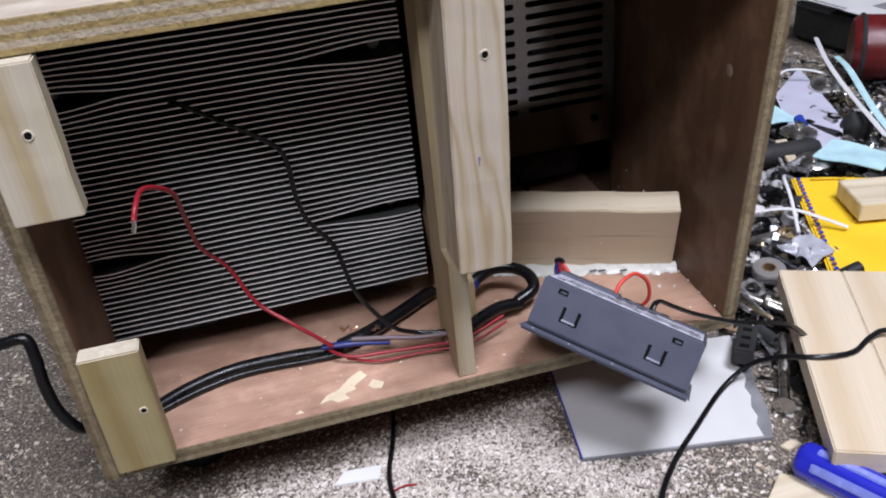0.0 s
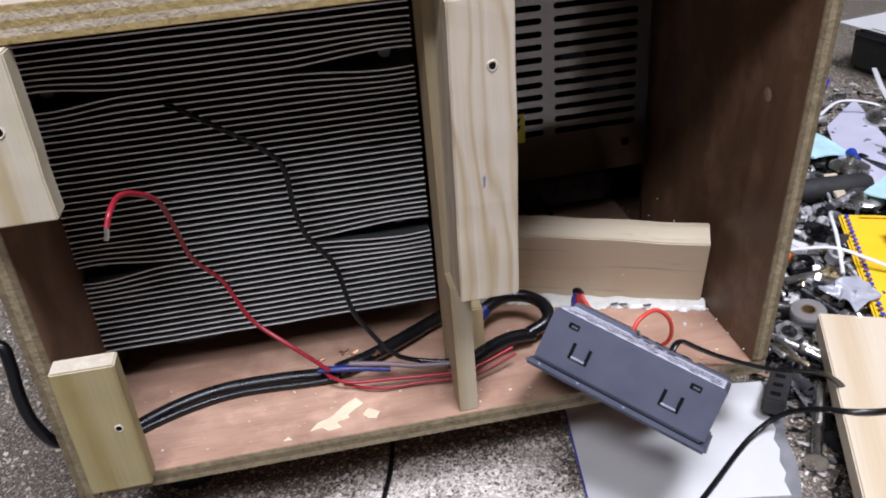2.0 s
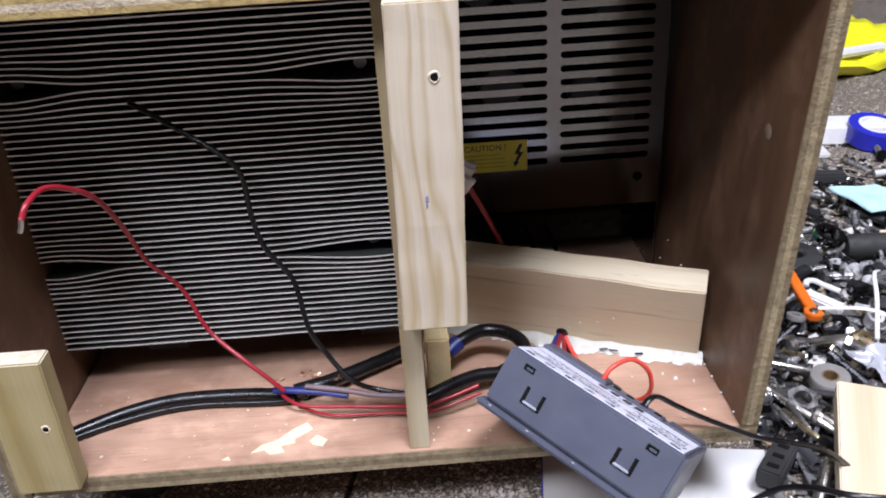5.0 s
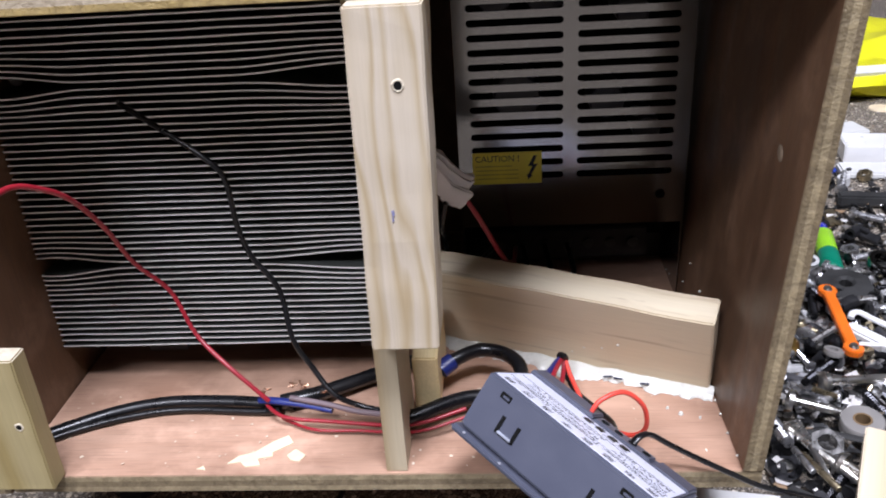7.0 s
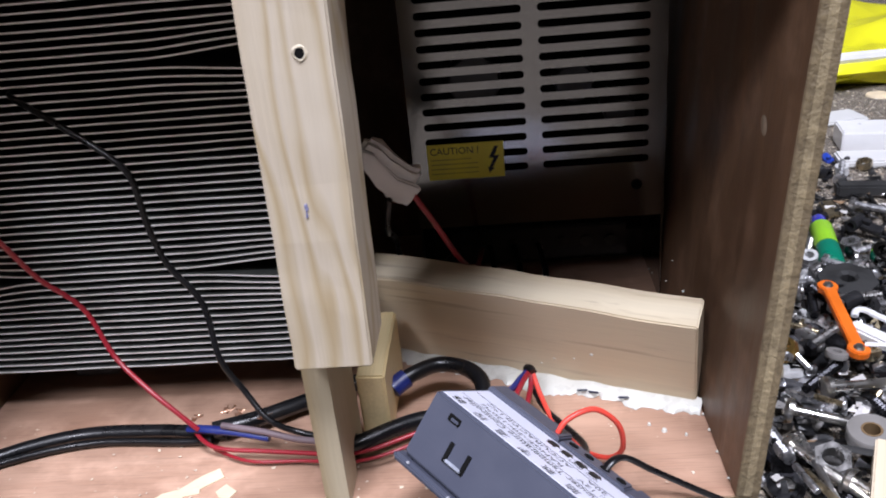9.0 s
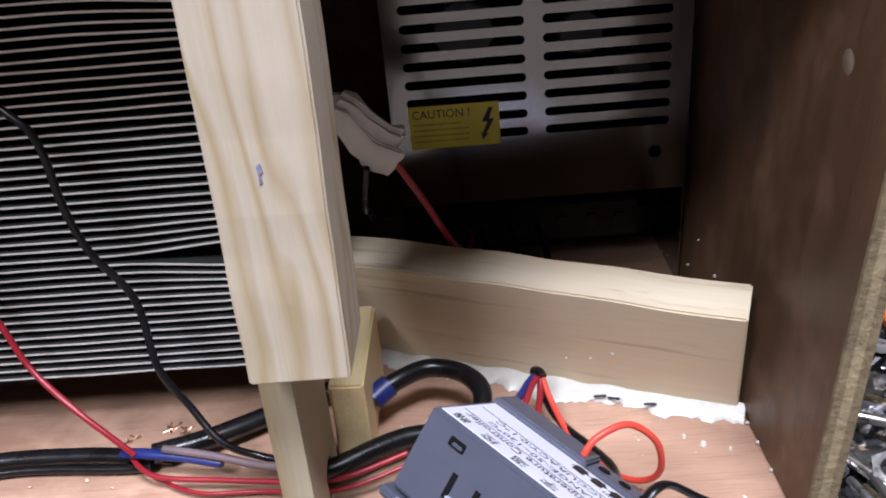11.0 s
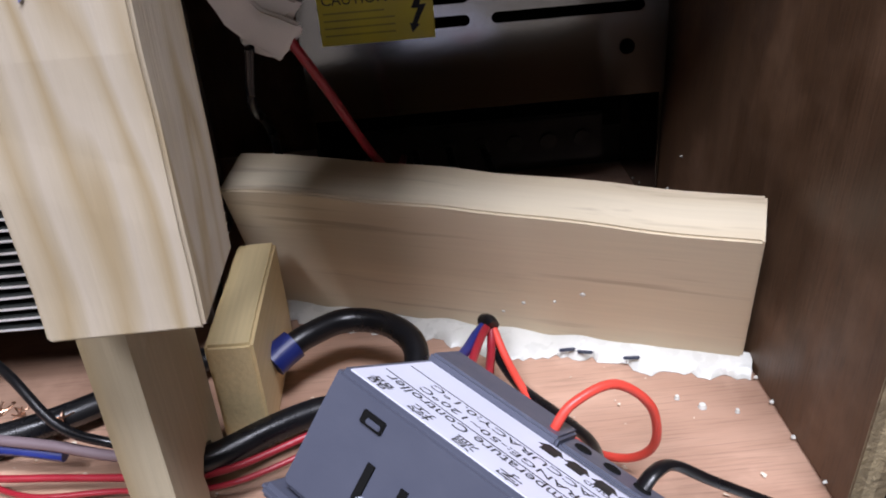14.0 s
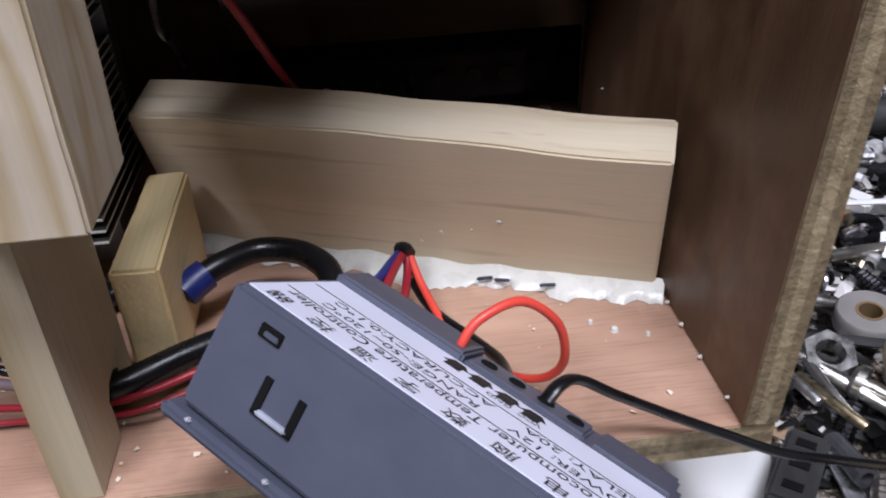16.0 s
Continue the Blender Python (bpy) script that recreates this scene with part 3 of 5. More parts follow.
SH = 0.0034
levels = sorted({round(s[2], 5) for s in slots})
cover_strip(0, W, H0, levels[0])
for i, z in enumerate(levels):
    nxt = levels[i + 1] if i + 1 < len(levels) else H1
    cover_strip(0, 0.0065, z, z + SH)
    cover_strip(0.052, 0.0585, z, z + SH)
    cover_strip(0.1055, W, z, z + SH)
    cover_strip(0, W, z + SH, nxt)
    for x0, x1 in ((0.0065, 0.052), (0.0585, 0.1055)):
        for cx, sgn in ((x0, 1), (x1, -1)):
            for t in (1, -1):
                zc = z + SH / 2
                a = [(cx, zc + t * SH / 2)] + [(cx + sgn * (SH / 2) * (1 - math.sin(q)), zc + t * (SH / 2) * math.cos(q)) for q in (0.0, 0.5, 1.0, math.pi / 2)]
                vs = [(x, zz) for x, zz in a]
                b = bmesh.new()
                f = b.faces.new([b.verts.new((x, 0.0, zz)) for x, zz in vs])
                e = bmesh.ops.extrude_face_region(b, geom=[f])
                bmesh.ops.translate(b, vec=(0, 0.0009, 0), verts=[v for v in e["geom"] if isinstance(v, bmesh.types.BMVert)])
                bmesh.ops.recalc_face_normals(b, faces=b.faces[:])
                merge(bm, b)
part("cover", bm, M_STEEL, psu, "slotted steel cover")
part("side_plate", span(0.0, 0.001, 0.001, 0.05, 0.0005, H1, 0.0003), M_STEEL, psu)
part("side_plate", span(W - 0.001, W, 0.001, 0.05, 0.0005, H1, 0.0003), M_STEEL, psu)
# back and board are coloured dark to give the case its inner shade
part("back_plate", span(0.001, W - 0.001, 0.049, 0.05, 0.0005, H1), M_PSUIN, psu, "steel back of the case, coloured dark for the shade inside")
part("circuit_board", span(0.003, W - 0.003, 0.04, 0.042, 0.02, H1 - 0.01), M_DARK, psu, "circuit board inside the case, near black for the shade there")
for x, z, r, h in ((0.02, 0.16, 0.009, 0.025), (0.045, 0.16, 0.011, 0.02), (0.085, 0.15, 0.008, 0.03), (0.03, 0.11, 0.012, 0.026), (0.075, 0.105, 0.009, 0.022), (0.095, 0.09, 0.007, 0.024)):
    part("capacitor", lathe([(0, 0), (r, 0), (r, h - 0.001), (r - 0.001, h), (0, h)], 16), plain("capacitor_sleeve", (0.05, 0.05, 0.06), 0.4), psu, "", Matrix.Translation((x, 0.04, z)) @ pose(0, 0, 0, 90), True)
part("screw_hole", lathe([(0, 0), (0.0024, 0), (0.0024, 0.0005), (0, 0.0005)], 16), M_DARK, psu, "dark mounting hole", Matrix.Translation((0.1003, -0.0001, 0.0612)) @ pose(0, 0, 0, 90))
part("terminal_block", span(0.012, 0.1, 0.028, 0.046, 0.012, 0.03, 0.001), M_FOOT, psu, "black screw terminal block")
# screw steel darkened in colour, as if deep in the bay's shade
for k in range(7):
    part("terminal_screw", lathe([(0, 0.0), (0.003, 0), (0.003, 0.0012), (0, 0.0016)], 12), plain("shaded_steel", (0.04, 0.04, 0.04), 0.6, 0.3), psu, "", Matrix.Translation((0.019 + 0.0122 * k, 0.0278, 0.021)) @ pose(0, 0, 0, 90))
stk = part("warning_sticker", span(0.0068, 0.0412, -0.0003, 0.0002, 0.0695, 0.0863), M_YELLOW, psu, "yellow caution sticker with a lightning mark")


def text(s, size, mat, parent, m, name="lettering", align="LEFT", stretch=1.0, width=0.0):
    """Flat lettering in the built-in font, made into a mesh."""
    cu = bpy.data.curves.new("letters", "FONT")
    cu.body, cu.size, cu.align_x, cu.extrude, cu.resolution_u = s, size, align, 0.00002, 3
    tmp = bpy.data.objects.new("letters", cu)
    scene.collection.objects.link(tmp)
    me = bpy.data.meshes.new_from_object(tmp.evaluated_get(bpy.context.evaluated_depsgraph_get()))
    bpy.data.objects.remove(tmp)
    me.materials.clear()
    if width:
        stretch = width / max(v.co.x for v in me.vertices)
    me.materials.append(mat)
    ob = new(name, me)
    ob.parent = parent
    ob.matrix_basis = m @ Matrix.Diagonal((stretch, 1, 1, 1))
    return ob


FRONT = pose(0, 0, 0, 90)
text("CAUTION !", 0.0046, M_INK, stk, Matrix.Translation((0.008, -0.00035, 0.0815)) @ FRONT, stretch=0.95)
for k in range(4):
    part("print_line", span(0.0082, 0.0295 - 0.003 * (k == 3), -0.0004, -0.00032, 0.0722 + 0.0022 * k, 0.0727 + 0.0022 * k), plain("faint_print", (0.5, 0.4, 0.02), 0.5), stk)
bolt_shape = [(0.0372, 0.0842), (0.0345, 0.0788), (0.0365, 0.0786), (0.0345, 0.0742), (0.0338, 0.0745), (0.0344, 0.0715), (0.0368, 0.0738), (0.0360, 0.0741), (0.0392, 0.0798), (0.0371, 0.0797), (0.0389, 0.0842)]
part("lightning_mark", prism(bolt_shape, 0.0003, 0.0004, m=FRONT), M_INK, stk)
# ---- temperature controller ----
U, V, Wv = Vector((0.716, -0.651, -0.254)).normalized(), Vector((-0.527, -0.264, -0.808)), Vector((0.459, 0.712, -0.532))
V = (V - U * U.dot(V)).normalized()
Wv = U.cross(V) * (1 if U.cross(V).dot(Wv) > 0 else -1)
# local x along the long side, local y across the label, local z out of the label
CM = Matrix((U, Wv, -V)).transposed().to_4x4()
CM.translation = Vector((0.1083, 0.2643, 0.1025))
ctrl = empty("temperature_controller", CM, "dark grey plastic temperature controller lying tilted on the box edge", "controller")
CL, CW, CH = 0.0766, 0.043, 0.026
bm = box(CL, CW, CH - 0.002, 0.0011, at=(CL / 2, CW / 2, -CH / 2 + 0.001))
part("housing", bm, M_CTRL, ctrl, "dark grey moulded housing")
part("bezel", box(CL + 0.005, CW + 0.0032, 0.0028, 0.0011, at=(CL / 2, CW / 2, -CH)), M_CTRL, ctrl, "grey front bezel")
part("label_sheet", box(CL - 0.004, 0.029, 0.0003, 0.0, at=(CL / 2, 0.0158, 0.0001)), M_LABEL, ctrl, "white printed rating label")
part("terminal_ledge", box(0.031, 0.012, 0.005, 0.0006, at=(0.0165, 0.0365, -0.0005)), M_CTRL, ctrl)
part("terminal_ledge", box(0.016, 0.012, 0.003, 0.0006, at=(0.0675, 0.0365, -0.0005)), M_CTRL, ctrl)
part("terminal_block", box(0.026, 0.009, 0.006, 0.0006, at=(0.045, 0.0365, -0.002)), M_CTRL, ctrl, "grey screw terminals")
for k in range(4):
    part("terminal_well", lathe([(0, 0.0002), (0.0017, 0.0002), (0.0020, -0.0004)], 14), M_DARK, ctrl, "dark screw well", Matrix.Translation((0.0355 + 0.0064 * k, 0.0365, 0.0011)))
for cx in (0.0178, 0.0586):
    clip = bmesh.new()
    for dx in (-0.0036, 0.0036):
        box(0.0015, 0.0008, 0.0066, 0.0, bm=clip, at=(cx + dx, -0.0001, -0.0138))
    box(0.0085, 0.0008, 0.0005, 0.0, bm=clip, at=(cx, -0.0001, -0.0171))
    part("clip_slot", clip, M_DARK, ctrl, "dark slot round a moulded clip")
    # paler grey paints the shine along the clip's lower edge
    part("clip_edge", box(0.0068, 0.0014, 0.0010, 0.0004, at=(cx, -0.0003, -0.0166)), plain("grey_abs_shine", (0.34, 0.36, 0.42), 0.18), ctrl, "edge of clip with its shine painted pale")
for cx in (0.0108, 0.0650):
    part("latch_hole", box(0.0048, 0.0008, 0.0024, 0.0002, at=(cx, -0.0001, -0.0045)), M_DARK, ctrl, "small dark latch hole")
    part("latch_tongue", box(0.003, 0.0010, 0.001, 0.0002, at=(cx + 0.0004, -0.0003, -0.0047)), M_CTRL, ctrl)
for cx, z in ((0.022, -0.0252), (0.004, -0.0252), (0.043, -0.0252)):
    part("mould_burr", box(0.0012, 0.0012, 0.0008, 0.0003, at=(cx, -0.0008, z)), plain("pale_burr", (0.4, 0.4, 0.44), 0.3), ctrl)
T = Matrix.Translation
# lettering reads along the long side, its feet towards the clips
FLIP = pose(0, 0, 0, 0, 0, 180)
text("Microcomputer Temperature Controller", 0.0046, M_INK, ctrl, T((0.0735, 0.0105, 0.0003)) @ FLIP, width=0.0685)
text("POWER: 12V     RANGE:-50~120\u2103", 0.0034, M_INK, ctrl, T((0.0725, 0.0154, 0.0003)) @ FLIP, width=0.063)
text("RELAY: 20A     ACCURACY:0.1\u2103", 0.0034, M_INK, ctrl, T((0.0725, 0.0197, 0.0003)) @ FLIP, width=0.063)
for k, s in enumerate("\u5668\u63a7\u6e29\u5b57\u6570\u8111\u7535\u5fae"):
    text(s, 0.0044, M_INK, ctrl, T((0.0092 + 0.0091 * k, 0.0056, 0.0003)) @ FLIP, stretch=1.1)
for y in (0.0113, 0.0207):
    part("print_line", box(CL - 0.006, 0.0002, 0.0001, at=(CL / 2, y, 0.0003)), M_INK, ctrl)
for x in (0.0325, 0.038, 0.0438, 0.0492):
    b = prism([(-0.0017, -0.0024), (0.0017, -0.0024), (0.0017, -0.0002), (0.0027, -0.0002), (0.0013, 0.0022), (-0.0013, 0.0022), (-0.0027, -0.0002), (-0.0017, -0.0002)], 0.0002, 0.00035)
    part("arrow_mark", b, M_INK, ctrl, "", T((x, 0.0270, 0)))
for s, x in (("GND", 0.0460), ("VCC", 0.0520)):
    text(s, 0.0024, M_INK, ctrl, T((x, 0.0245, 0.0003)) @ FLIP)


# ---- wires ----
def wire(name, label, pts, r, mat, flat=1.0, seg=10, tip=None):
    ob = tagged(mesh_object(name, tube(pts, r, seg, 6, flat), mat, smooth=True), label, "wire", "wires in the box")
    return ob


wire("power_cable", "thick black flat cable lying on the box floor",
     [(-0.0955, 0.287, 0.0535), (-0.083, 0.296, 0.0535), (-0.064, 0.307, 0.0537), (-0.042, 0.3135, 0.0537), (-0.014, 0.3135, 0.0537), (0.008, 0.311, 0.0537), (0.018, 0.31, 0.0535)], 0.0024, M_BLACKW, 1.25)
wire("power_cable", "thin black cable beside the thick one", [(-0.0955, 0.282, 0.0523), (-0.083, 0.2925, 0.0523), (-0.06, 0.3035, 0.0523), (-0.035, 0.309, 0.0523), (0.0, 0.307, 0.0523), (0.012, 0.306, 0.0535)], 0.0015, M_BLACKW)
loop = wire("cable_loop", "thick black cable bending through the divider and back",
     [(0.012, 0.309, 0.056), (0.030, 0.316, 0.056), (0.052, 0.3295, 0.0555), (0.062, 0.336, 0.0555), (0.0695, 0.340, 0.0555)], 0.0033, M_BLACKW, 1.15)
wire("cable_loop", "thick black cable arching behind the controller",
     [(0.0868, 0.3235, 0.0645), (0.0925, 0.3270, 0.0662), (0.102, 0.3325, 0.0662), (0.113, 0.3300, 0.0655), (0.1195, 0.3220, 0.064), (0.1185, 0.3130, 0.061), (0.108, 0.309, 0.058)], 0.0033, M_BLACKW)
wire("black_cable", "thick black cable going under the controller", [(0.066, 0.2915, 0.0585), (0.074, 0.2935, 0.059), (0.086, 0.3005, 0.0595), (0.097, 0.306, 0.059), (0.110, 0.309, 0.057)], 0.0034, M_BLACKW)
tagged(mesh_object("tape_sleeve", tube([(0.0838, 0.3210, 0.0630), (0.0862, 0.3230, 0.0642), (0.0892, 0.3252, 0.0654)], 0.0041, 12), M_BLUEW, smooth=True), "blue insulating tape round a cable end", "tape")
wire("red_wire", "red wire twisted along the cable and through the divider", [(0.004, 0.309, 0.0575), (0.010, 0.3025, 0.056), (0.018, 0.2985, 0.055), (0.036, 0.2965, 0.0545), (0.055, 0.2935, 0.0550), (0.066, 0.2905, 0.0565), (0.078, 0.2905, 0.058), (0.096, 0.2965, 0.0605)], 0.0009, M_REDW)
wire("red_wire", "second red wire beside the first", [(0.014, 0.3015, 0.0525), (0.03, 0.2935, 0.0525), (0.05, 0.2925, 0.0525), (0.068, 0.2885, 0.0545), (0.08, 0.2885, 0.056), (0.097, 0.2945, 0.058)], 0.0007, M_REDW)
wire("blue_wire", "blue wire joined to the red one", [(0.003, 0.3075, 0.0585), (0.012, 0.3055, 0.0590), (0.025, 0.3035, 0.0585), (0.037, 0.3012, 0.0572)], 0.0016, M_BLUEW, 1.2)
wire("grey_wire", "pinkish grey wire along the blue one", [(0.018, 0.3045, 0.0615), (0.036, 0.3005, 0.0605), (0.05, 0.2965, 0.0595), (0.067, 0.2925, 0.0605)], 0.0013, M_GREYW)
wire("black_wire", "thin black wire hanging from the heat sink",
     [(-0.0400, 0.3300, 0.1912), (-0.035, 0.3240, 0.1905), (-0.020, 0.3200, 0.1815), (-0.002, 0.3145, 0.1702), (0.0040, 0.3135, 0.1615), (0.0052, 0.3140, 0.1425), (0.0085, 0.3145, 0.1275), (0.0185, 0.3130, 0.1115), (0.0232, 0.3055, 0.0915), (0.030, 0.3045, 0.0775), (0.0395, 0.299, 0.067), (0.051, 0.2985, 0.061), (0.067, 0.294, 0.0605), (0.078, 0.294, 0.0605)], 0.0012, M_BLACKW)
wire("red_wire", "thin red wire with a bare tinned end, standing free",
     [(-0.0545, 0.2465, 0.1775), (-0.053, 0.25, 0.1815), (-0.0515, 0.260, 0.1825), (-0.048, 0.268, 0.1795), (-0.043, 0.28, 0.170), (-0.0435, 0.300, 0.149), (-0.0425, 0.315, 0.125), (-0.033, 0.322, 0.107), (-0.024, 0.318, 0.087), (-0.0095, 0.31, 0.0755), (0.001, 0.3065, 0.0665), (0.008, 0.305, 0.0595)], 0.00105, M_REDW)
tagged(mesh_object("wire_end", tube([(-0.0545, 0.2465, 0.1778), (-0.0548, 0.2460, 0.1755), (-0.0556, 0.2455, 0.1735)], 0.0009, 8), M_TIN, smooth=True), "bare tinned wire end", "wire")
random.seed(21)
for cx, cy in ((0.016, 0.318), (0.0205, 0.3165), (0.031, 0.313), (0.0035, 0.3135)):
    joint = empty("copper_strands", pose(cx, cy, 0.0575), "frayed bare copper strands of a joint", "wire", "frayed joints")
    for k in range(5):
        pts = [Vector((random.uniform(-1, 1) * 0.0015 * j, random.uniform(-0.5, 1) * 0.0012 * j, random.uniform(0, 1) * 0.0012 * j)) for j in range(4)]
        part("strand", tube(pts, 0.00022, 5, 3), M_COPPER, joint)
# wires at the controller
wire("orange_wire", "orange-red wire looping from the controller's terminals",
     [(0.1445, 0.2705, 0.074), (0.146, 0.2700, 0.0785), (0.150, 0.272, 0.0825), (0.159, 0.276, 0.0828), (0.167, 0.278, 0.0745), (0.1688, 0.280, 0.0625), (0.1645, 0.285, 0.0545), (0.156, 0.291, 0.0535), (0.147, 0.302, 0.0575), (0.1425, 0.3160, 0.0602), (0.1400, 0.3252, 0.0648)], 0.001, M_ORANGEW)
wire("red_wire", "red wire between the glue and the controller", [(0.1390, 0.3258, 0.0655), (0.1368, 0.3205, 0.0660), (0.1345, 0.3130, 0.0668), (0.1325, 0.3050, 0.0680)], 0.0011, M_REDW)
wire("red_wire", "second red wire between the glue and the controller", [(0.1395, 0.3255, 0.0650), (0.1388, 0.3200, 0.0622), (0.1375, 0.3120, 0.0618), (0.1358, 0.3010, 0.0632)], 0.0011, M_REDW)
wire("black_wire", "black wire from the glue to the controller's terminals", [(0.1392, 0.3262, 0.0646), (0.1405, 0.3205, 0.0590), (0.1445, 0.3090, 0.0578), (0.151, 0.296, 0.0595), (0.1555, 0.2835, 0.0625), (0.1555, 0.274, 0.0655), (0.1525, 0.268, 0.069)], 0.0013, M_BLACKW)
wire("black_wire", "dark wire beside the red pair", [(0.1382, 0.3262, 0.0652), (0.1352, 0.3215, 0.0652), (0.1325, 0.3140, 0.0668), (0.1300, 0.3060, 0.0700)], 0.0013, M_BLUEW)
tagged(mesh_object("wire_joint", tube([(0.1378, 0.3278, 0.0652), (0.1390, 0.3258, 0.0662), (0.1398, 0.3238, 0.0658)], 0.0019, 10), M_BLACKW, smooth=True), "black taped joint of several wires at the glue", "joint")
wire("sensor_wire", "thin twin black wire leaving over the box edge",
     [(0.1575, 0.2585, 0.066), (0.159, 0.259, 0.0695), (0.163, 0.262, 0.0725), (0.168, 0.2655, 0.0705), (0.176, 0.2665, 0.0645), (0.187, 0.2675, 0.0570), (0.199, 0.264, 0.0525), (0.209, 0.2585, 0.051), (0.220, 0.2555, 0.0500), (0.236, 0.2560, 0.044), (0.252, 0.2620, 0.028), (0.262, 0.2700, 0.012)], 0.0011, M_BLACKW, 1.6)
# inside the right-hand bay
wire("red_wire", "thin red wire running down to the power supply", [(0.0955, 0.3395, 0.1435), (0.099, 0.341, 0.137), (0.105, 0.346, 0.1235), (0.113, 0.355, 0.103), (0.118, 0.38, 0.085), (0.120, 0.425, 0.072)], 0.0012, M_REDW)
wire("black_wire", "thin black wires in the dark bay", [(0.0895, 0.338, 0.138), (0.0865, 0.345, 0.122), (0.086, 0.366, 0.108), (0.089, 0.38, 0.078), (0.108, 0.428, 0.071)], 0.0012, M_BLACKW)
for k in range(3):
    wire("black_wire", "black supply wire on the bay floor", [(0.118 + 0.012 * k, 0.36, 0.0525), (0.122 + 0.012 * k, 0.38, 0.062), (0.126 + 0.0122 * k, 0.405, 0.066), (0.1362 + 0.0122 * k - 0.0122, 0.429, 0.0712)], 0.0015, M_BLACKW)
wrap = empty("tape_wrap", Matrix.Translation((0.0905, 0.341, 0.1515)) @ pose(0, 0, 0, 8, 41, 12), "white paper tape wrapped round wires by the divider", "tape")
for nm, size, at, lab in (("fold", (0.025, 0.0062, 0.0105), (0, 0, 0), ""), ("tail", (0.027, 0.0022, 0.0085), (0.001, -0.0033, -0.0045), "loose tape tail"), ("flap", (0.011, 0.0016, 0.0085), (0.0105, -0.0012, -0.0060), "")):
    bm = box(*size, min(size) * 0.3, at=at)
    bmesh.ops.subdivide_edges(bm, edges=[e for e in bm.edges if e.calc_length() > 0.004], cuts=5, use_grid_fill=True)
    for v in bm.verts:
        u = (v.co.x + 0.0135) / 0.027
        v.co.z = v.co.z * (0.72 + 0.4 * u) + 0.0014 * math.sin(7 * u)
        v.co.y *= 0.8 + 0.5 * abs(math.sin(5 * u + 40 * v.co.z))
        v.co += noise.noise_vector(v.co * 190) * 0.0010 + noise.noise_vector(v.co * 480) * 0.0004
    part(nm, bm, M_TAPE, wrap, lab, smooth=True)


# ---- things on the ground in front of and beside the box ----
def slab(name, outline, z0, z1, mat, label, category, bevel=0.0, group=""):
    return tagged(mesh_object(name, prism(outline, z0, z1, bevel=bevel), mat), label, category, group)


card = empty("paper_card", pose(0, 0, 0), "grey card faced with torn white paper, blue ink along one edge", "card")
part("grey_backing", prism([(0.1165, 0.2425), (0.2119, 0.2242), (0.2215, 0.245), (0.2255, 0.262), (0.234, 0.280), (0.2415, 0.303), (0.128, 0.322)], 0.0006, 0.0026), M_GREYCARD, card, "grey card backing")
edge = [(0.2075, 0.2262), (0.209, 0.235), (0.2125, 0.2395), (0.2135, 0.247), (0.218, 0.2545), (0.2185, 0.2615), (0.2235, 0.268), (0.2245, 0.276), (0.2275, 0.282), (0.2275, 0.289), (0.2335, 0.298), (0.235, 0.304)]
part("white_face", prism([(0.1172, 0.2431)] + edge + [(0.1285, 0.321)], 0.0027, 0.0032), M_PAPER, card, "white paper with a torn edge")
part("ink_edge", prism([(0.1164, 0.2424), (0.1170, 0.2423), (0.1282, 0.3216), (0.1277, 0.3217)], 0.0028, 0.0035), M_BLUEINK, card, "blue ink line along the edge")

board = empty("pine_board", pose(0.2744, 0.3198, 0.0175, 0, 0, -24.5), "pale planed pine board lying on the hardware", "board")
for x0, x1, mt in ((0.0, 0.0345, M_BOARD), (0.0347, 0.0695, M_BOARD), (0.0697, 0.13, M_BOARD)):
    bm = span(x0, x1, -0.1485, 0.0, 0.0, 0.0125, 0.0007)
    part("stave", bm, mt, board)
for x, y in ((0.057, -0.135),):
    part("nick", lathe([(0, 0.0002), (0.0012, 0.0002), (0.0012, 0), (0, 0)], 8), M_DARK, board, "", pose(x, y, 0.0125))

env = empty("envelope", pose(0.3628, 0.4358, 0.0155, 1.5, 0, -23.5), "yellow padded envelope with purple dashed border", "envelope")
bm = box(0.15, 0.2, 0.0035, 0.0012, at=(0.075, -0.1, 0.0018))
bmesh.ops.subdivide_edges(bm, edges=bm.edges[:], cuts=5, use_grid_fill=True)
for v in bm.verts:
    v.co.z += 0.0012 * noise.noise(Vector((v.co.x * 25, v.co.y * 25, 0)))
part("pouch", bm, M_ENV, env, "yellow paper pouch", smooth=True)
for k in range(26):
    part("border_dash", box(0.0026, 0.0030, 0.0003, at=(0.0040, -0.006 - 0.0052 * k, 0.0054), m=None), M_PURPLE if k % 2 else M_BLUEINK, env)
for k in range(3):
    part("print_line", box(0.03 - 0.006 * k, 0.0006, 0.0002, at=(0.045, -0.055 - 0.003 * k, 0.0053)), plain("brown_print", (0.5, 0.3, 0.02), 0.6), env)
part("print_line", box(0.024, 0.0016, 0.0002, at=(0.024, -0.006, 0.0053)), plain("faint_brown", (0.62, 0.4, 0.02), 0.6), env)
tagged(mesh_object("wood_offcut", roughen(span(-0.0, 0.06, -0.036, 0.0, 0, 0.0125, 0.0006), 0.0003, 90), M_BRACE, m=pose(0.371, 0.3965, 0.0205, 0, 0, -14)), "small pale pine offcut lying on the envelope", "wood block")

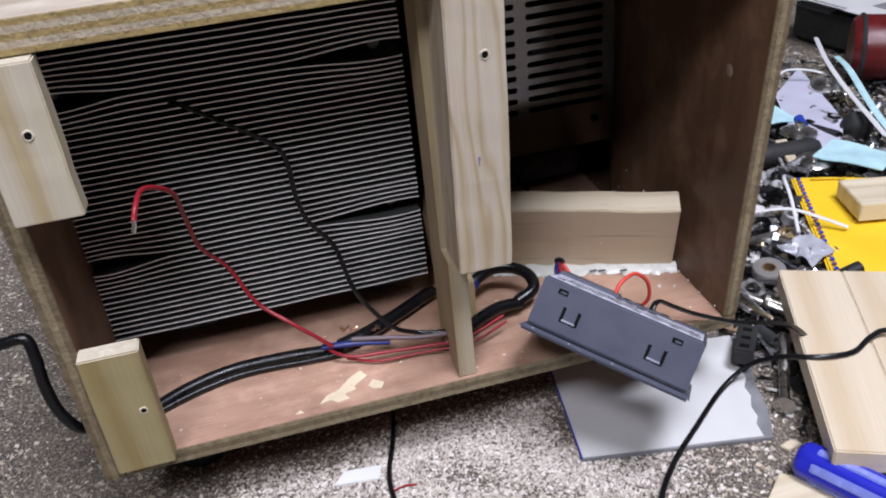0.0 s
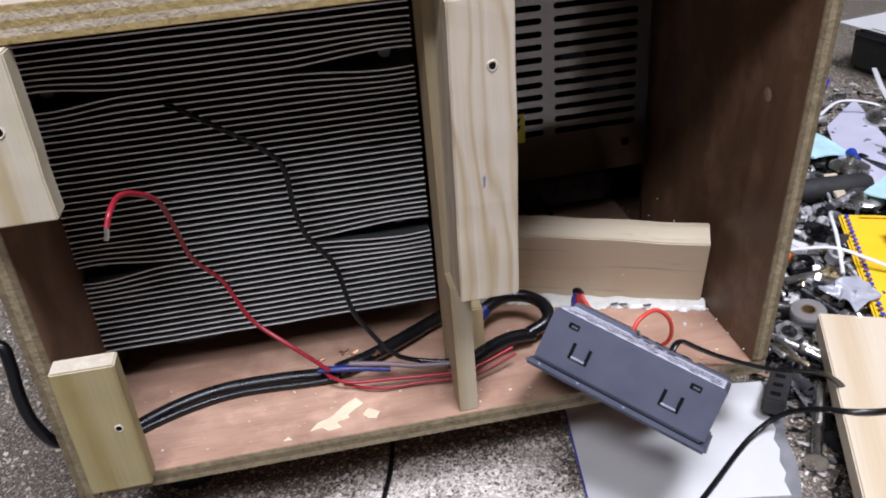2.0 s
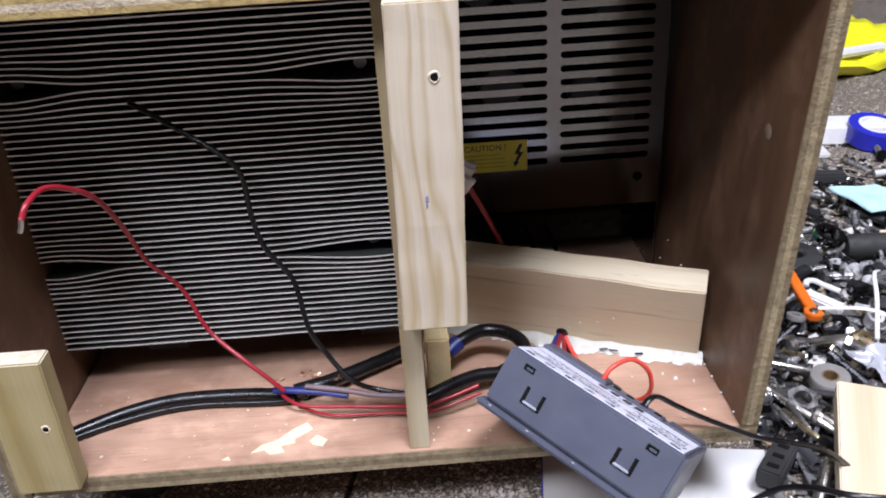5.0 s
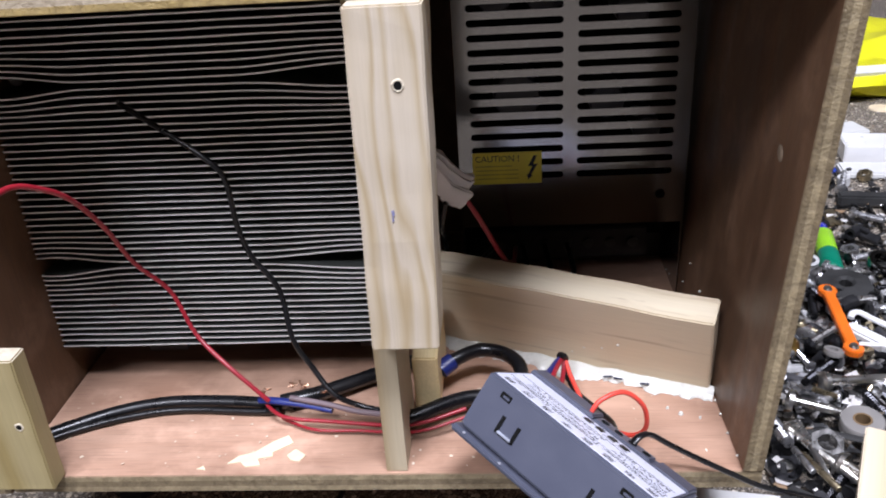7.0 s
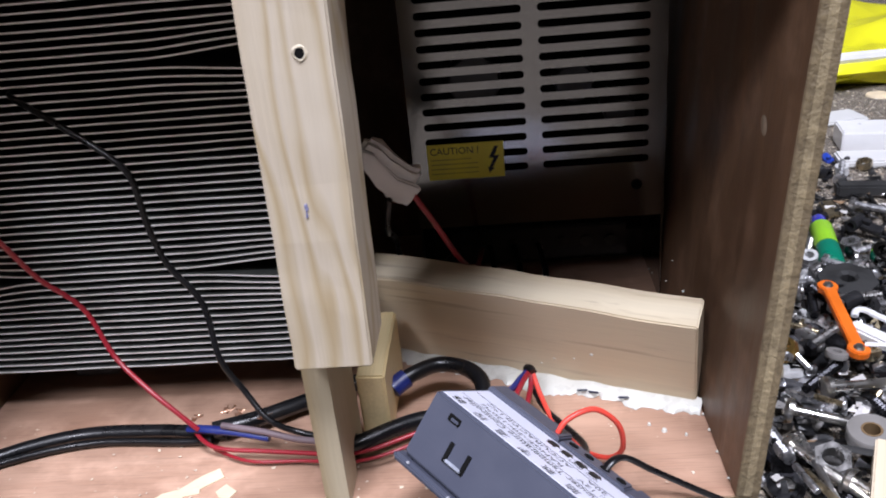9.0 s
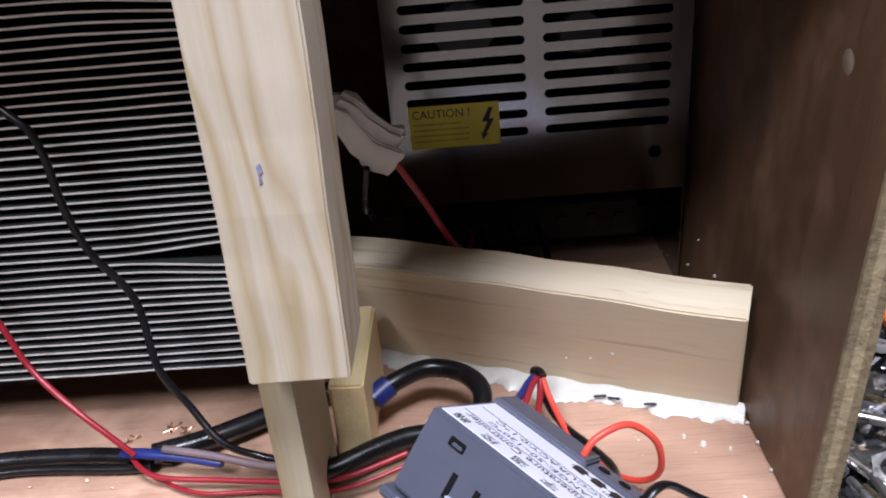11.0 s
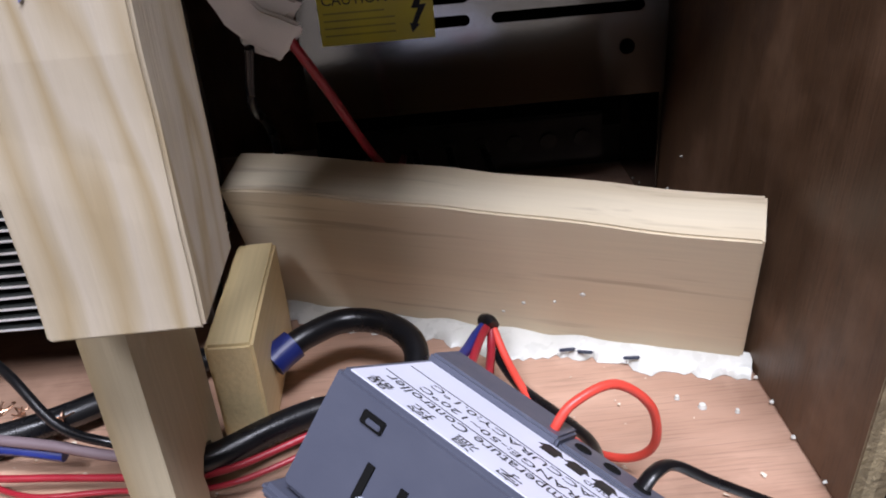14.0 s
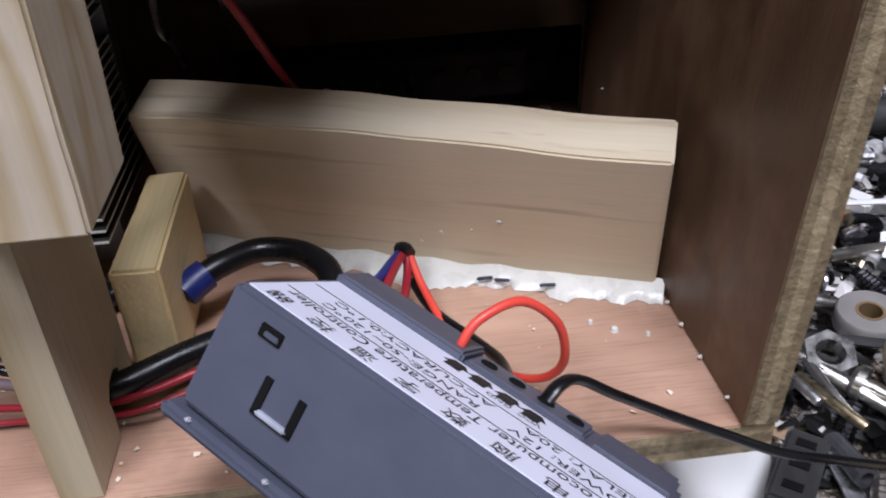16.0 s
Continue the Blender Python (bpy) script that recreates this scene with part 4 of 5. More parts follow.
handle = empty("screwdriver_handle", Matrix.Translation((0.2085, 0.2005, 0.0125)) @ pose(0, 0, 0, 0, 0, -60) @ pose(0, 0, 0, 0, 90, 0), "translucent-looking blue fluted plastic screwdriver handle", "screwdriver")
prof = [(0.0, 0.0), (0.0070, 0.0), (0.0088, 0.002), (0.0094, 0.006), (0.0094, 0.055), (0.0075, 0.066), (0.0067, 0.072), (0.0085, 0.08), (0.0, 0.08)]
bm = lathe(prof, 36)
for v in bm.verts:
    a = math.atan2(v.co.y, v.co.x)
    if 0.004 < v.co.z < 0.06:
        k = 1 - 0.09 * (math.cos(6 * a) > 0.3)
        v.co.x *= k
        v.co.y *= k
part("grip", bm, M_BLUEP, handle, "glossy blue grip", smooth=True)
# pale blue strips put the grip's highlights into the colour
M_FLUTE = plain("flute_highlight", (0.2, 0.24, 0.6), 0.25, 0, 0.15, 120, 0.05)
for k in range(6):
    part("flute", box(0.0012, 0.0044, 0.046, 0.0005, at=(0.0087, 0, 0.031)), M_FLUTE, handle, "flute of the grip with a pale painted highlight", pose(0, 0, 0, 0, 0, 60 * k))
part("ferrule", lathe([(0.0, 0.08), (0.0045, 0.08), (0.0045, 0.086), (0.0032, 0.088), (0.0032, 0.16), (0, 0.16)], 16), M_STEEL, handle, "steel shank", smooth=True)
slab("wood_offcut", [(0.199, 0.2005), (0.1835, 0.187), (0.207, 0.165), (0.226, 0.180)], 0.0004, 0.006, M_BRACE, "thin pale wood offcut under the screwdriver", "wood block", 0.0005)
slab("plastic_chip", [(-0.0055, 0.2685), (0.0005, 0.2765), (0.0195, 0.2745), (0.0175, 0.2655)], 0.0009, 0.0022, M_WHITEP, "flat white plastic chip on the concrete", "chip", 0.0003)
tagged(mesh_object("wire_scrap", tube([(0.022, 0.255, 0.0016), (0.028, 0.2565, 0.0017), (0.034, 0.2555, 0.0016)], 0.0006, 6), M_REDW, smooth=True), "short scrap of red wire", "wire")
slab("wood_chip", [(0.2115, 0.2185), (0.2195, 0.2205), (0.2225, 0.2165), (0.214, 0.2145)], 0.0004, 0.0024, M_BRACE, "small pale wood splinter", "chip", 0.0003)

GROUNDW = "wires on the ground"
tagged(mesh_object("floor_wire", tube([(0.036, 0.345, 0.0015), (0.034, 0.315, 0.0015), (0.0285, 0.288, 0.0015), (0.0225, 0.268, 0.0015), (0.0215, 0.248, 0.0015), (0.027, 0.222, 0.0015)], 0.0014, 8), M_BLACKW, smooth=True), "thin black wire coming from under the box", "wire", GROUNDW)
tagged(mesh_object("floor_wire", tube([(0.128, 0.185, 0.0015), (0.141, 0.206, 0.0052), (0.158, 0.2245, 0.0055), (0.1775, 0.2405, 0.0055), (0.205, 0.2615, 0.0065), (0.222, 0.2645, 0.015), (0.232, 0.2535, 0.026), (0.244, 0.241, 0.0318), (0.262, 0.238, 0.0318), (0.276, 0.243, 0.034), (0.288, 0.244, 0.0345), (0.31, 0.232, 0.0318), (0.34, 0.215, 0.0318)], 0.0011, 8, 6, 1.3), M_BLACKW, smooth=True), "thin twin black wire crossing the paper and the board", "wire", GROUNDW)
tagged(mesh_object("mains_cable", tube([(-0.34, 0.38, 0.003), (-0.26, 0.34, 0.035), (-0.19, 0.30, 0.092), (-0.150, 0.287, 0.110), (-0.128, 0.285, 0.1145), (-0.1185, 0.284, 0.1150), (-0.1165, 0.281, 0.107), (-0.1165, 0.278, 0.093), (-0.1145, 0.276, 0.080), (-0.110, 0.278, 0.067), (-0.1065, 0.29, 0.058), (-0.1025, 0.30, 0.0545)], 0.0026, 12), M_BLACKW, smooth=True), "thick black mains cable bending in at the side of the box", "cable", GROUNDW)
conn = empty("cable_connector", pose(0.232, 0.284, 0.012, 0, 6, 52), "black plastic plug at the end of a wire", "connector")
part("shell", box(0.03, 0.011, 0.009, 0.001), M_FOOT, conn)
for k in range(3):
    part("slot", box(0.003, 0.005, 0.0006, 0, at=(-0.009 + 0.009 * k, 0, 0.0046)), M_DARK, conn)

# tape reel
reel = empty("tape_reel", pose(0.2825, 0.3395, 0.0115, 6, -4, 0), "small grey roll of tape with a brown core", "tape roll")
part("tape", lathe([(0.0044, 0), (0.0095, 0), (0.0100, 0.0006), (0.0100, 0.0064), (0.0095, 0.007), (0.0044, 0.007), (0.0044, 0)], 36), M_DISC, reel, "grey wound tape", smooth=True)
part("core", lathe([(0.0035, 0.0004), (0.0043, 0.0004), (0.0043, 0.0071), (0.0035, 0.0071), (0.0035, 0.0004)], 30), M_CARDB, reel, "brown cardboard core", smooth=True)

# orange link plate
link = empty("link_plate", pose(0.2985, 0.3965, 0.0175, 3, -4, 85), "orange painted steel link plate with two holes", "bracket")
pts = []
for cx, sgn in ((0.056, 1), (0.0, -1)):
    for k in range(13):
        a = math.radians(-144 + 24 * k)
        pts.append((cx + sgn * 0.0054 * math.cos(a), sgn * 0.0054 * math.sin(a)))
part("plate", prism(pts, 0, 0.004, bevel=0.0006), M_ORANGE, link, "orange enamelled plate")
for x in (0.0, 0.056):
    part("rivet", lathe([(0, 0.0054), (0.002, 0.0052), (0.0028, 0.004), (0, 0.004)], 14), M_TIN, link, "bright rivet", pose(x, 0, 0), True)

# green and blue cylinder
lighter = empty("marker_tube", Matrix.Translation((0.3240, 0.496, 0.0115)) @ pose(0, 0, 0, 0, 0, 78) @ pose(0, 0, 0, 0, 90, 0), "small green and teal tube with a blue cap", "tube")
part("lower_body", lathe([(0, 0), (0.0058, 0), (0.007, 0.0015), (0.007, 0.026), (0, 0.026)], 24), M_TEAL, lighter, "dark green sleeve", smooth=True)
part("upper_body", lathe([(0, 0.026), (0.0069, 0.026), (0.0069, 0.055), (0.005, 0.059), (0, 0.059)], 24), M_GREEN, lighter, "bright green sleeve", smooth=True)
part("cap", lathe([(0, 0.059), (0.0048, 0.059), (0.0048, 0.068), (0.0035, 0.070), (0, 0.070)], 20), M_BLUEP, lighter, "blue cap", smooth=True)

# black disc with a hole
tagged(mesh_object("black_flange", lathe([(0.004, 0), (0.016, 0), (0.0165, 0.001), (0.016, 0.006), (0.006, 0.0075), (0.004, 0.006), (0.004, 0)], 8), M_FOOT, m=pose(0.3225, 0.4725, 0.0115, 6, -5, 20)), "black eight-sided plastic flange with a hole", "flange")
tagged(mesh_object("black_grip", lathe([(0, 0), (0.008, 0), (0.009, 0.004), (0.009, 0.05), (0.006, 0.055), (0, 0.055)], 16), M_FOOT, m=Matrix.Translation((0.363, 0.487, 0.012)) @ pose(0, 0, 0, 0, 88, -8), smooth=True), "black rubber grip lying on the hardware", "grip")
tagged(mesh_object("steel_ring", lathe([(0.007, 0), (0.010, 0), (0.0105, 0.003), (0.010, 0.006), (0.007, 0.006), (0.007, 0)], 28), M_STEEL, m=pose(0.3525, 0.493, 0.016, 14, 8), smooth=True), "polished steel ring on the hardware", "ring")

# white boxes and pads further off
tagged(mesh_object("white_box", span(-0.0, 0.11, -0.0, 0.034, 0, 0.017, 0.001), M_WHITEP, m=pose(0.409, 0.712, 0.0005, 0, 0, -9)), "long white plastic box on the concrete", "box")
tagged(mesh_object("white_pad", span(0, 0.045, 0, 0.026, 0, 0.006, 0.0015), M_PAPER, m=pose(0.396, 0.677, 0.0005, 0, 0, -7)), "flat white foam pad on the concrete", "pad")
tagged(mesh_object("white_pad", span(0, 0.05, 0, 0.03, 0, 0.004, 0.0015), M_PAPER, m=pose(0.412, 0.775, 0.0005, 0, 0, 12)), "flat white pad beside the long white box", "pad")
tagged(mesh_object("round_tag", lathe([(0, 0.0018), (0.012, 0.0016), (0.0125, 0.0004), (0, 0.0004)], 24), M_PATCH, m=pose(0.5, 0.86, 0, 0, 0, 0)), "round pale disc on the concrete", "disc")
bag = empty("yellow_bag", pose(0.51, 1.0, 0, 0, 0, 20), "crumpled bright yellow plastic bag with a white band", "bag")
bm = bmesh.new()
bmesh.ops.create_icosphere(bm, subdivisions=4, radius=1.0, matrix=Matrix.Diagonal((0.19, 0.12, 0.026, 1)))
for v in bm.verts:
    v.co += noise.noise_vector(v.co * 14) * 0.016 + noise.noise_vector(v.co * 38) * 0.011 + noise.noise_vector(v.co * 90) * 0.004
    v.co.z = max(v.co.z + 0.018, 0.0006)
part("film", bm, M_BAG, bag, "bright yellow film", smooth=True)
for k, (x, y, w) in enumerate(((-0.10, -0.05, 0.05), (-0.10, -0.066, 0.065), (-0.09, -0.082, 0.04))):
    part("print_bar", box(w, 0.006, 0.0012, 0.0003, at=(x, y, 0.047 - 0.004 * k)), M_INK, bag)
part("band", tube([(-0.17, -0.07, 0.03), (-0.1, -0.095, 0.034), (0.0, -0.105, 0.03), (0.08, -0.1, 0.026)], 0.006, 8), M_WHITEP, bag, "white printed band", smooth=True)

# far objects at the top of the opening shot
sheet_far = empty("printed_sheet", pose(0.567, 0.724, 0.051, 0, 0, -80), "white printed sheet with a dark picture on it", "paper sheet")
part("paper", box(0.26, 0.18, 0.0006, at=(0.10, 0.09, 0)), M_PAPER, sheet_far)
part("picture", box(0.075, 0.06, 0.0003, at=(0.10, 0.06, 0.0006)), M_GREYCARD, sheet_far, "dark printed picture")
for k in range(5):
    part("print_bar", box(0.05 - 0.006 * (k % 3), 0.0018, 0.0002, at=(0.03, -0.018 + 0.006 * k, 0.0005)), M_INK, sheet_far)
can = empty("red_canister", Matrix.Translation((0.551, 0.622, 0.0315)) @ pose(0, 0, 0, 0, 0, -32) @ pose(0, 0, 0, 0, 90, 0), "dark red metal canister lying on its side", "canister")
part("body", lathe([(0, 0), (0.026, 0), (0.030, 0.004), (0.031, 0.01), (0.031, 0.17), (0.026, 0.18), (0, 0.18)], 36), M_RED, can, "dark red painted body", smooth=True)
part("base_ring", lathe([(0.0315, 0.006), (0.0325, 0.008), (0.0315, 0.010), (0.030, 0.008), (0.0315, 0.006)], 36), M_FOOT, can, "dark rim", smooth=True)
tagged(mesh_object("toolbox", box(0.16, 0.13, 0.045, 0.006), M_FOOT, m=pose(0.655, 0.685, 0.0232, 0, 0, -80)), "black flat case lying behind the canister", "case")


def band(name, pts, w, th, mat, label, category="strap"):
    """A flat strap along a curve."""
    return tagged(mesh_object(name, tube(pts, th, 8, 6, 0.55 * w / th), mat, smooth=True), label, category, "straps and ties")


band("cable_tie", [(0.545, 0.665, 0.03), (0.51, 0.60, 0.032), (0.4842, 0.5366, 0.030), (0.4508, 0.4482, 0.030)], 0.0042, 0.0009, M_WHITEP, "long white plastic cable tie across the hardware")
band("strap", [(0.532, 0.615, 0.028), (0.510, 0.57, 0.034), (0.480, 0.505, 0.032), (0.462, 0.455, 0.028), (0.452, 0.41, 0.027)], 0.0055, 0.0008, M_CLOTH, "pale blue woven strap")
band("cable_tie", [(0.3594, 0.4386, 0.020), (0.344, 0.418, 0.030), (0.334, 0.395, 0.028), (0.318, 0.362, 0.0225)], 0.0023, 0.0008, M_WHITEP, "white cable tie lying on the screws")
band("cable_tie", [(0.302, 0.398, 0.022), (0.325, 0.3865, 0.026), (0.338, 0.371, 0.025), (0.352, 0.358, 0.0205)], 0.0028, 0.0009, M_WHITEP, "white cable tie crossing another one")
band("cable_tie", [(0.45, 0.60, 0.02), (0.475, 0.61, 0.026), (0.50, 0.60, 0.024), (0.515, 0.58, 0.018)], 0.0026, 0.0009, M_WHITEP, "curved white plastic tie")

bm = box(0.042, 0.05, 0.0016, 0.0006)
bmesh.ops.subdivide_edges(bm, edges=bm.edges[:], cuts=6, use_grid_fill=True)
for v in bm.verts:
    v.co.z += 0.004 * noise.noise(Vector((v.co.x * 35, v.co.y * 35, 2)))
cl = mesh_object("cleaning_cloth", bm, M_CLOTH, m=pose(0.424, 0.445, 0.021, 0, 4, 35), smooth=True)
tagged(cl, "pale blue waffle cloth piece", "cloth")
tagged(copy_thing(cl, pose(0.4155, 0.553, 0.016, 0, 5, 10)), "pale blue waffle cloth piece by the lilac paper", "cloth")
slab("lilac_paper", [(0.452, 0.590), (0.511, 0.640), (0.47, 0.52), (0.437, 0.475), (0.400, 0.478)], 0.0125, 0.0132, plain("lilac_paper", (0.5, 0.5, 0.6), 0.6, 0, 0.06, 30), "crumpled pale lilac paper", "paper")
slab("wood_splint", [(0.377, 0.452), (0.3845, 0.4535), (0.4045, 0.502), (0.394, 0.503)], 0.012, 0.015, M_BRACE, "thin pale wooden splint", "wood block", 0.0004)


def pulley(x, y, z, s, tilt):
    ob = empty("idler_wheel", pose(x, y, z, tilt, -tilt, 0), "turned aluminium idler wheel with a hub", "wheel", "idler wheels")
    part("rim", lathe([(0.004 * s, 0.002), (0.011 * s, 0.002), (0.014 * s, 0.0), (0.015 * s, 0.001), (0.0145 * s, 0.004), (0.011 * s, 0.006), (0.004 * s, 0.006), (0.004 * s, 0.002)], 32), M_TIN, ob, smooth=True)
    part("hub", lathe([(0.0018 * s, 0.001), (0.0038 * s, 0.001), (0.0038 * s, 0.0105 * s), (0.0018 * s, 0.0105 * s), (0.0018 * s, 0.001)], 24), M_TIN, ob, smooth=True)
    return ob


pulley(0.501, 0.583, 0.014, 1.05, 8)
pulley(0.417, 0.505, 0.0145, 1.0, -6)
pulley(0.397, 0.456, 0.013, 0.9, 5)
tagged(mesh_object("black_dome", lathe([(0, 0.016), (0.009, 0.015), (0.012, 0.011), (0.0125, 0.002), (0.011, 0), (0, 0)], 20), M_FOOT, m=pose(0.468, 0.503, 0.008, 20, 10), smooth=True), "round black plastic dome cap", "cap")
ring = empty("tape_roll", pose(0.492, 0.70, 0.004, 10, 4), "blue and white roll of tape", "tape roll")
part("tape", lathe([(0.016, 0), (0.024, 0), (0.0245, 0.016), (0.016, 0.016), (0.016, 0)], 36), M_BLUEP, ring, "blue tape", smooth=True)
part("core", lathe([(0.0135, -0.0005), (0.0159, -0.0005), (0.0159, 0.0165), (0.0135, 0.0165), (0.0135, -0.0005)], 36), M_WHITEP, ring, "white core", smooth=True)
bm = bmesh.new()
bmesh.ops.create_grid(bm, x_segments=14, y_segments=16, size=1.0, matrix=Matrix.Diagonal((0.011, 0.012, 1, 1)))
for v in bm.verts:
    v.co += noise.noise_vector(v.co * 150) * 0.005
bmesh.ops.solidify(bm, geom=bm.faces[:], thickness=0.0006)
tagged(mesh_object("plastic_pouch", bm, plain("milky_plastic", (0.38, 0.39, 0.43), 0.15, 0, 0.1), m=pose(0.3125, 0.346, 0.021, 8, -6, 20), smooth=True), "crumpled milky plastic pouch", "pouch")


# ---- small hardware ----
def hexagon(r):
    return [(r * math.cos(math.radians(60 * k)), r * math.sin(math.radians(60 * k))) for k in range(6)]


def thread(r, z0, z1, pitch, seg=10):
    prof = [(0, z0)]
    n = int((z1 - z0) / pitch)
    for k in range(n):
        prof += [(r, z0 + k * pitch), (r * 0.84, z0 + (k + 0.5) * pitch)]
    return lathe(prof + [(r * 0.8, z1), (0, z1)], seg)


PARK = pose(0, 1.4, -1.0)
protos = []


def machine_screw(r, length):
    ob = empty("machine_screw", PARK, "loose metal machine screw in the hardware heap", "screw", "loose screws")
    part("head", lathe([(0, 0.0), (r * 0.9, 0.0), (r * 1.9, r * 0.5), (r * 1.9, r * 1.0), (0, r * 1.0)], 12), M_BOLT, ob, smooth=True)
    part("shank", thread(r, r * 1.0, length, r * 0.55), M_BOLT, ob)
    return ob


def hex_bolt(r, length):
    ob = empty("hex_bolt", PARK, "loose hexagon-head bolt in the hardware heap", "bolt", "loose bolts")
    part("head", prism(hexagon(r * 1.9), 0, r * 1.3, bevel=r * 0.12), M_BOLT, ob)
    part("shank", thread(r, r * 1.3, length, r * 0.5), M_BOLT, ob)
    return ob


def simple(name, bm, mat, label, cat, group):
    ob = mesh_object(name, bm, mat, m=PARK)
    return tagged(ob, label, cat, group)


def nut(r):
    bm = bmesh.new()
    n = 24
    rings = []
    for rad, z, hx in ((r * 0.55, 0, 0), (r, 0, 1), (r, r * 0.75, 1), (r * 0.55, r * 0.75, 0)):
        ringv = []
        for k in range(n):
            a = 2 * math.pi * k / n
            q = rad * (math.cos(math.pi / 6) / math.cos((a % (math.pi / 3)) - math.pi / 6) if hx else 1)
            ringv.append(bm.verts.new((q * math.cos(a), q * math.sin(a), z)))
        rings.append(ringv)
    for a, c in zip(rings, rings[1:] + rings[:1]):
        for k in range(n):
            bm.faces.new((a[k], a[(k + 1) % n], c[(k + 1) % n], c[k]))
    bmesh.ops.recalc_face_normals(bm, faces=bm.faces[:])
    return simple("hex_nut", bm, M_BOLT, "loose hexagon nut in the hardware heap", "nut", "loose nuts")


def washer(r):
    return simple("washer", lathe([(r * 0.5, 0), (r, 0), (r, 0.0012), (r * 0.5, 0.0012), (r * 0.5, 0)], 20), M_BOLT, "loose flat washer in the hardware heap", "washer", "loose washers")


def spacer(r, h):
    return simple("spacer", lathe([(r * 0.55, 0), (r, 0), (r, h), (r * 0.55, h), (r * 0.55, 0)], 14), M_BITS, "small plastic spacer in the hardware heap", "spacer", "loose spacers")


def hex_key(a, c):
    return simple("hex_key", tube([(0, 0, 0), (a * 0.8, 0, 0), (a * 0.97, 0.002, 0), (a, c * 0.2, 0), (a, c, 0)], 0.0014, 6), M_BOLT, "bent hexagon key in the hardware heap", "hex key", "hex keys")


def clip_bit(sx, sy, sz):
    bm = box(sx, sy, sz, min(sx, sy, sz) * 0.15)
    box(sx * 0.35, sy * 0.5, sz * 1.9, min(sx, sy, sz) * 0.1, bm=bm, at=(sx * 0.2, 0, sz * 0.3))
    return simple("plastic_clip", bm, M_BITS, "small moulded plastic clip in the hardware heap", "clip", "plastic clips")


def steel_strip(a, w):
    bm = box(a, w, 0.0012, 0.0003)
    lathe([(0, 0.0009), (w * 0.22, 0.0009), (w * 0.22, 0.0006)], 10, bm, pose(a * 0.35, 0, 0))
    return simple("steel_strip", bm, M_BOLT, "narrow steel strip in the hardware heap", "bracket", "steel strips")


flatkinds = [nut(0.0042), nut(0.0062), washer(0.0052), washer(0.0078), clip_bit(0.011, 0.006, 0.004), clip_bit(0.016, 0.008, 0.004), clip_bit(0.008, 0.007, 0.005), steel_strip(0.034, 0.006), steel_strip(0.022, 0.009), hex_key(0.032, 0.012), spacer(0.005, 0.007)]
longkinds = [machine_screw(0.0016, 0.014), machine_screw(0.0021, 0.022), machine_screw(0.0026, 0.034), hex_bolt(0.0026, 0.024), hex_bolt(0.0034, 0.036), spacer(0.0032, 0.016), spacer(0.0042, 0.012)]
random.seed(31)


def heap(x, y):
    """Depth of the hardware heap: thick beside the box, thinning out further off."""
    d = 1.0 - max(0.0, (y - 0.50) / 0.22)
    d = min(d, 1.0 - max(0.0, (x - 0.47) / 0.16), 1.0, max(0.0, (x - 0.222) / 0.02))
    return max(0.0, min(1.0, d)) * min(1.0, max(0.15, (y - 0.20) / 0.06))


def under_board(x, y):
    u = (x - 0.2744) * math.cos(radians(24.5)) - (y - 0.3198) * math.sin(radians(24.5))
    w = (x - 0.2744) * math.sin(radians(24.5)) + (y - 0.3198) * math.cos(radians(24.5))
    return u > -0.004 and w < 0.004


def under_envelope(x, y):
    return x - 0.3628 > -(0.4358 - y) * 0.22 and y < 0.436 - (x - 0.3628) * 0.42


n = 0
while n < 400:
    x, y = random.uniform(0.226, 0.60), random.uniform(0.215, 0.70)
    if n > 210:
        x, y = random.uniform(0.226, 0.36), random.uniform(0.25, 0.52)
    h = heap(x, y)
    if (x - 0.2825) ** 2 + (y - 0.3395) ** 2 < 0.0003 or (x - 0.3225) ** 2 + (y - 0.4725) ** 2 < 0.0002:
        continue
    if random.random() > h + 0.03 or under_board(x, y) or under_envelope(x, y) or (y < 0.305 and x < 0.256 - (0.303 - y) * 0.35):
        continue
    z = 0.0015 + h * random.uniform(0.0, 0.011)
    if random.random() < 0.55:
        m = Matrix.Translation((x, y, z + 0.003)) @ pose(0, 0, 0, 0, 0, random.uniform(0, 360)) @ pose(0, 0, 0, 0, 90 + random.uniform(-14, 14), 0)
        copy_thing(random.choice(longkinds), m)
    else:
        m = pose(x, y, z, random.uniform(-22, 22), random.uniform(-22, 22), random.uniform(0, 360))
        copy_thing(random.choice(flatkinds), m)
    n += 1
for ob in flatkinds + longkinds:
    for o in (*ob.children_recursive, ob):
        bpy.data.objects.remove(o)

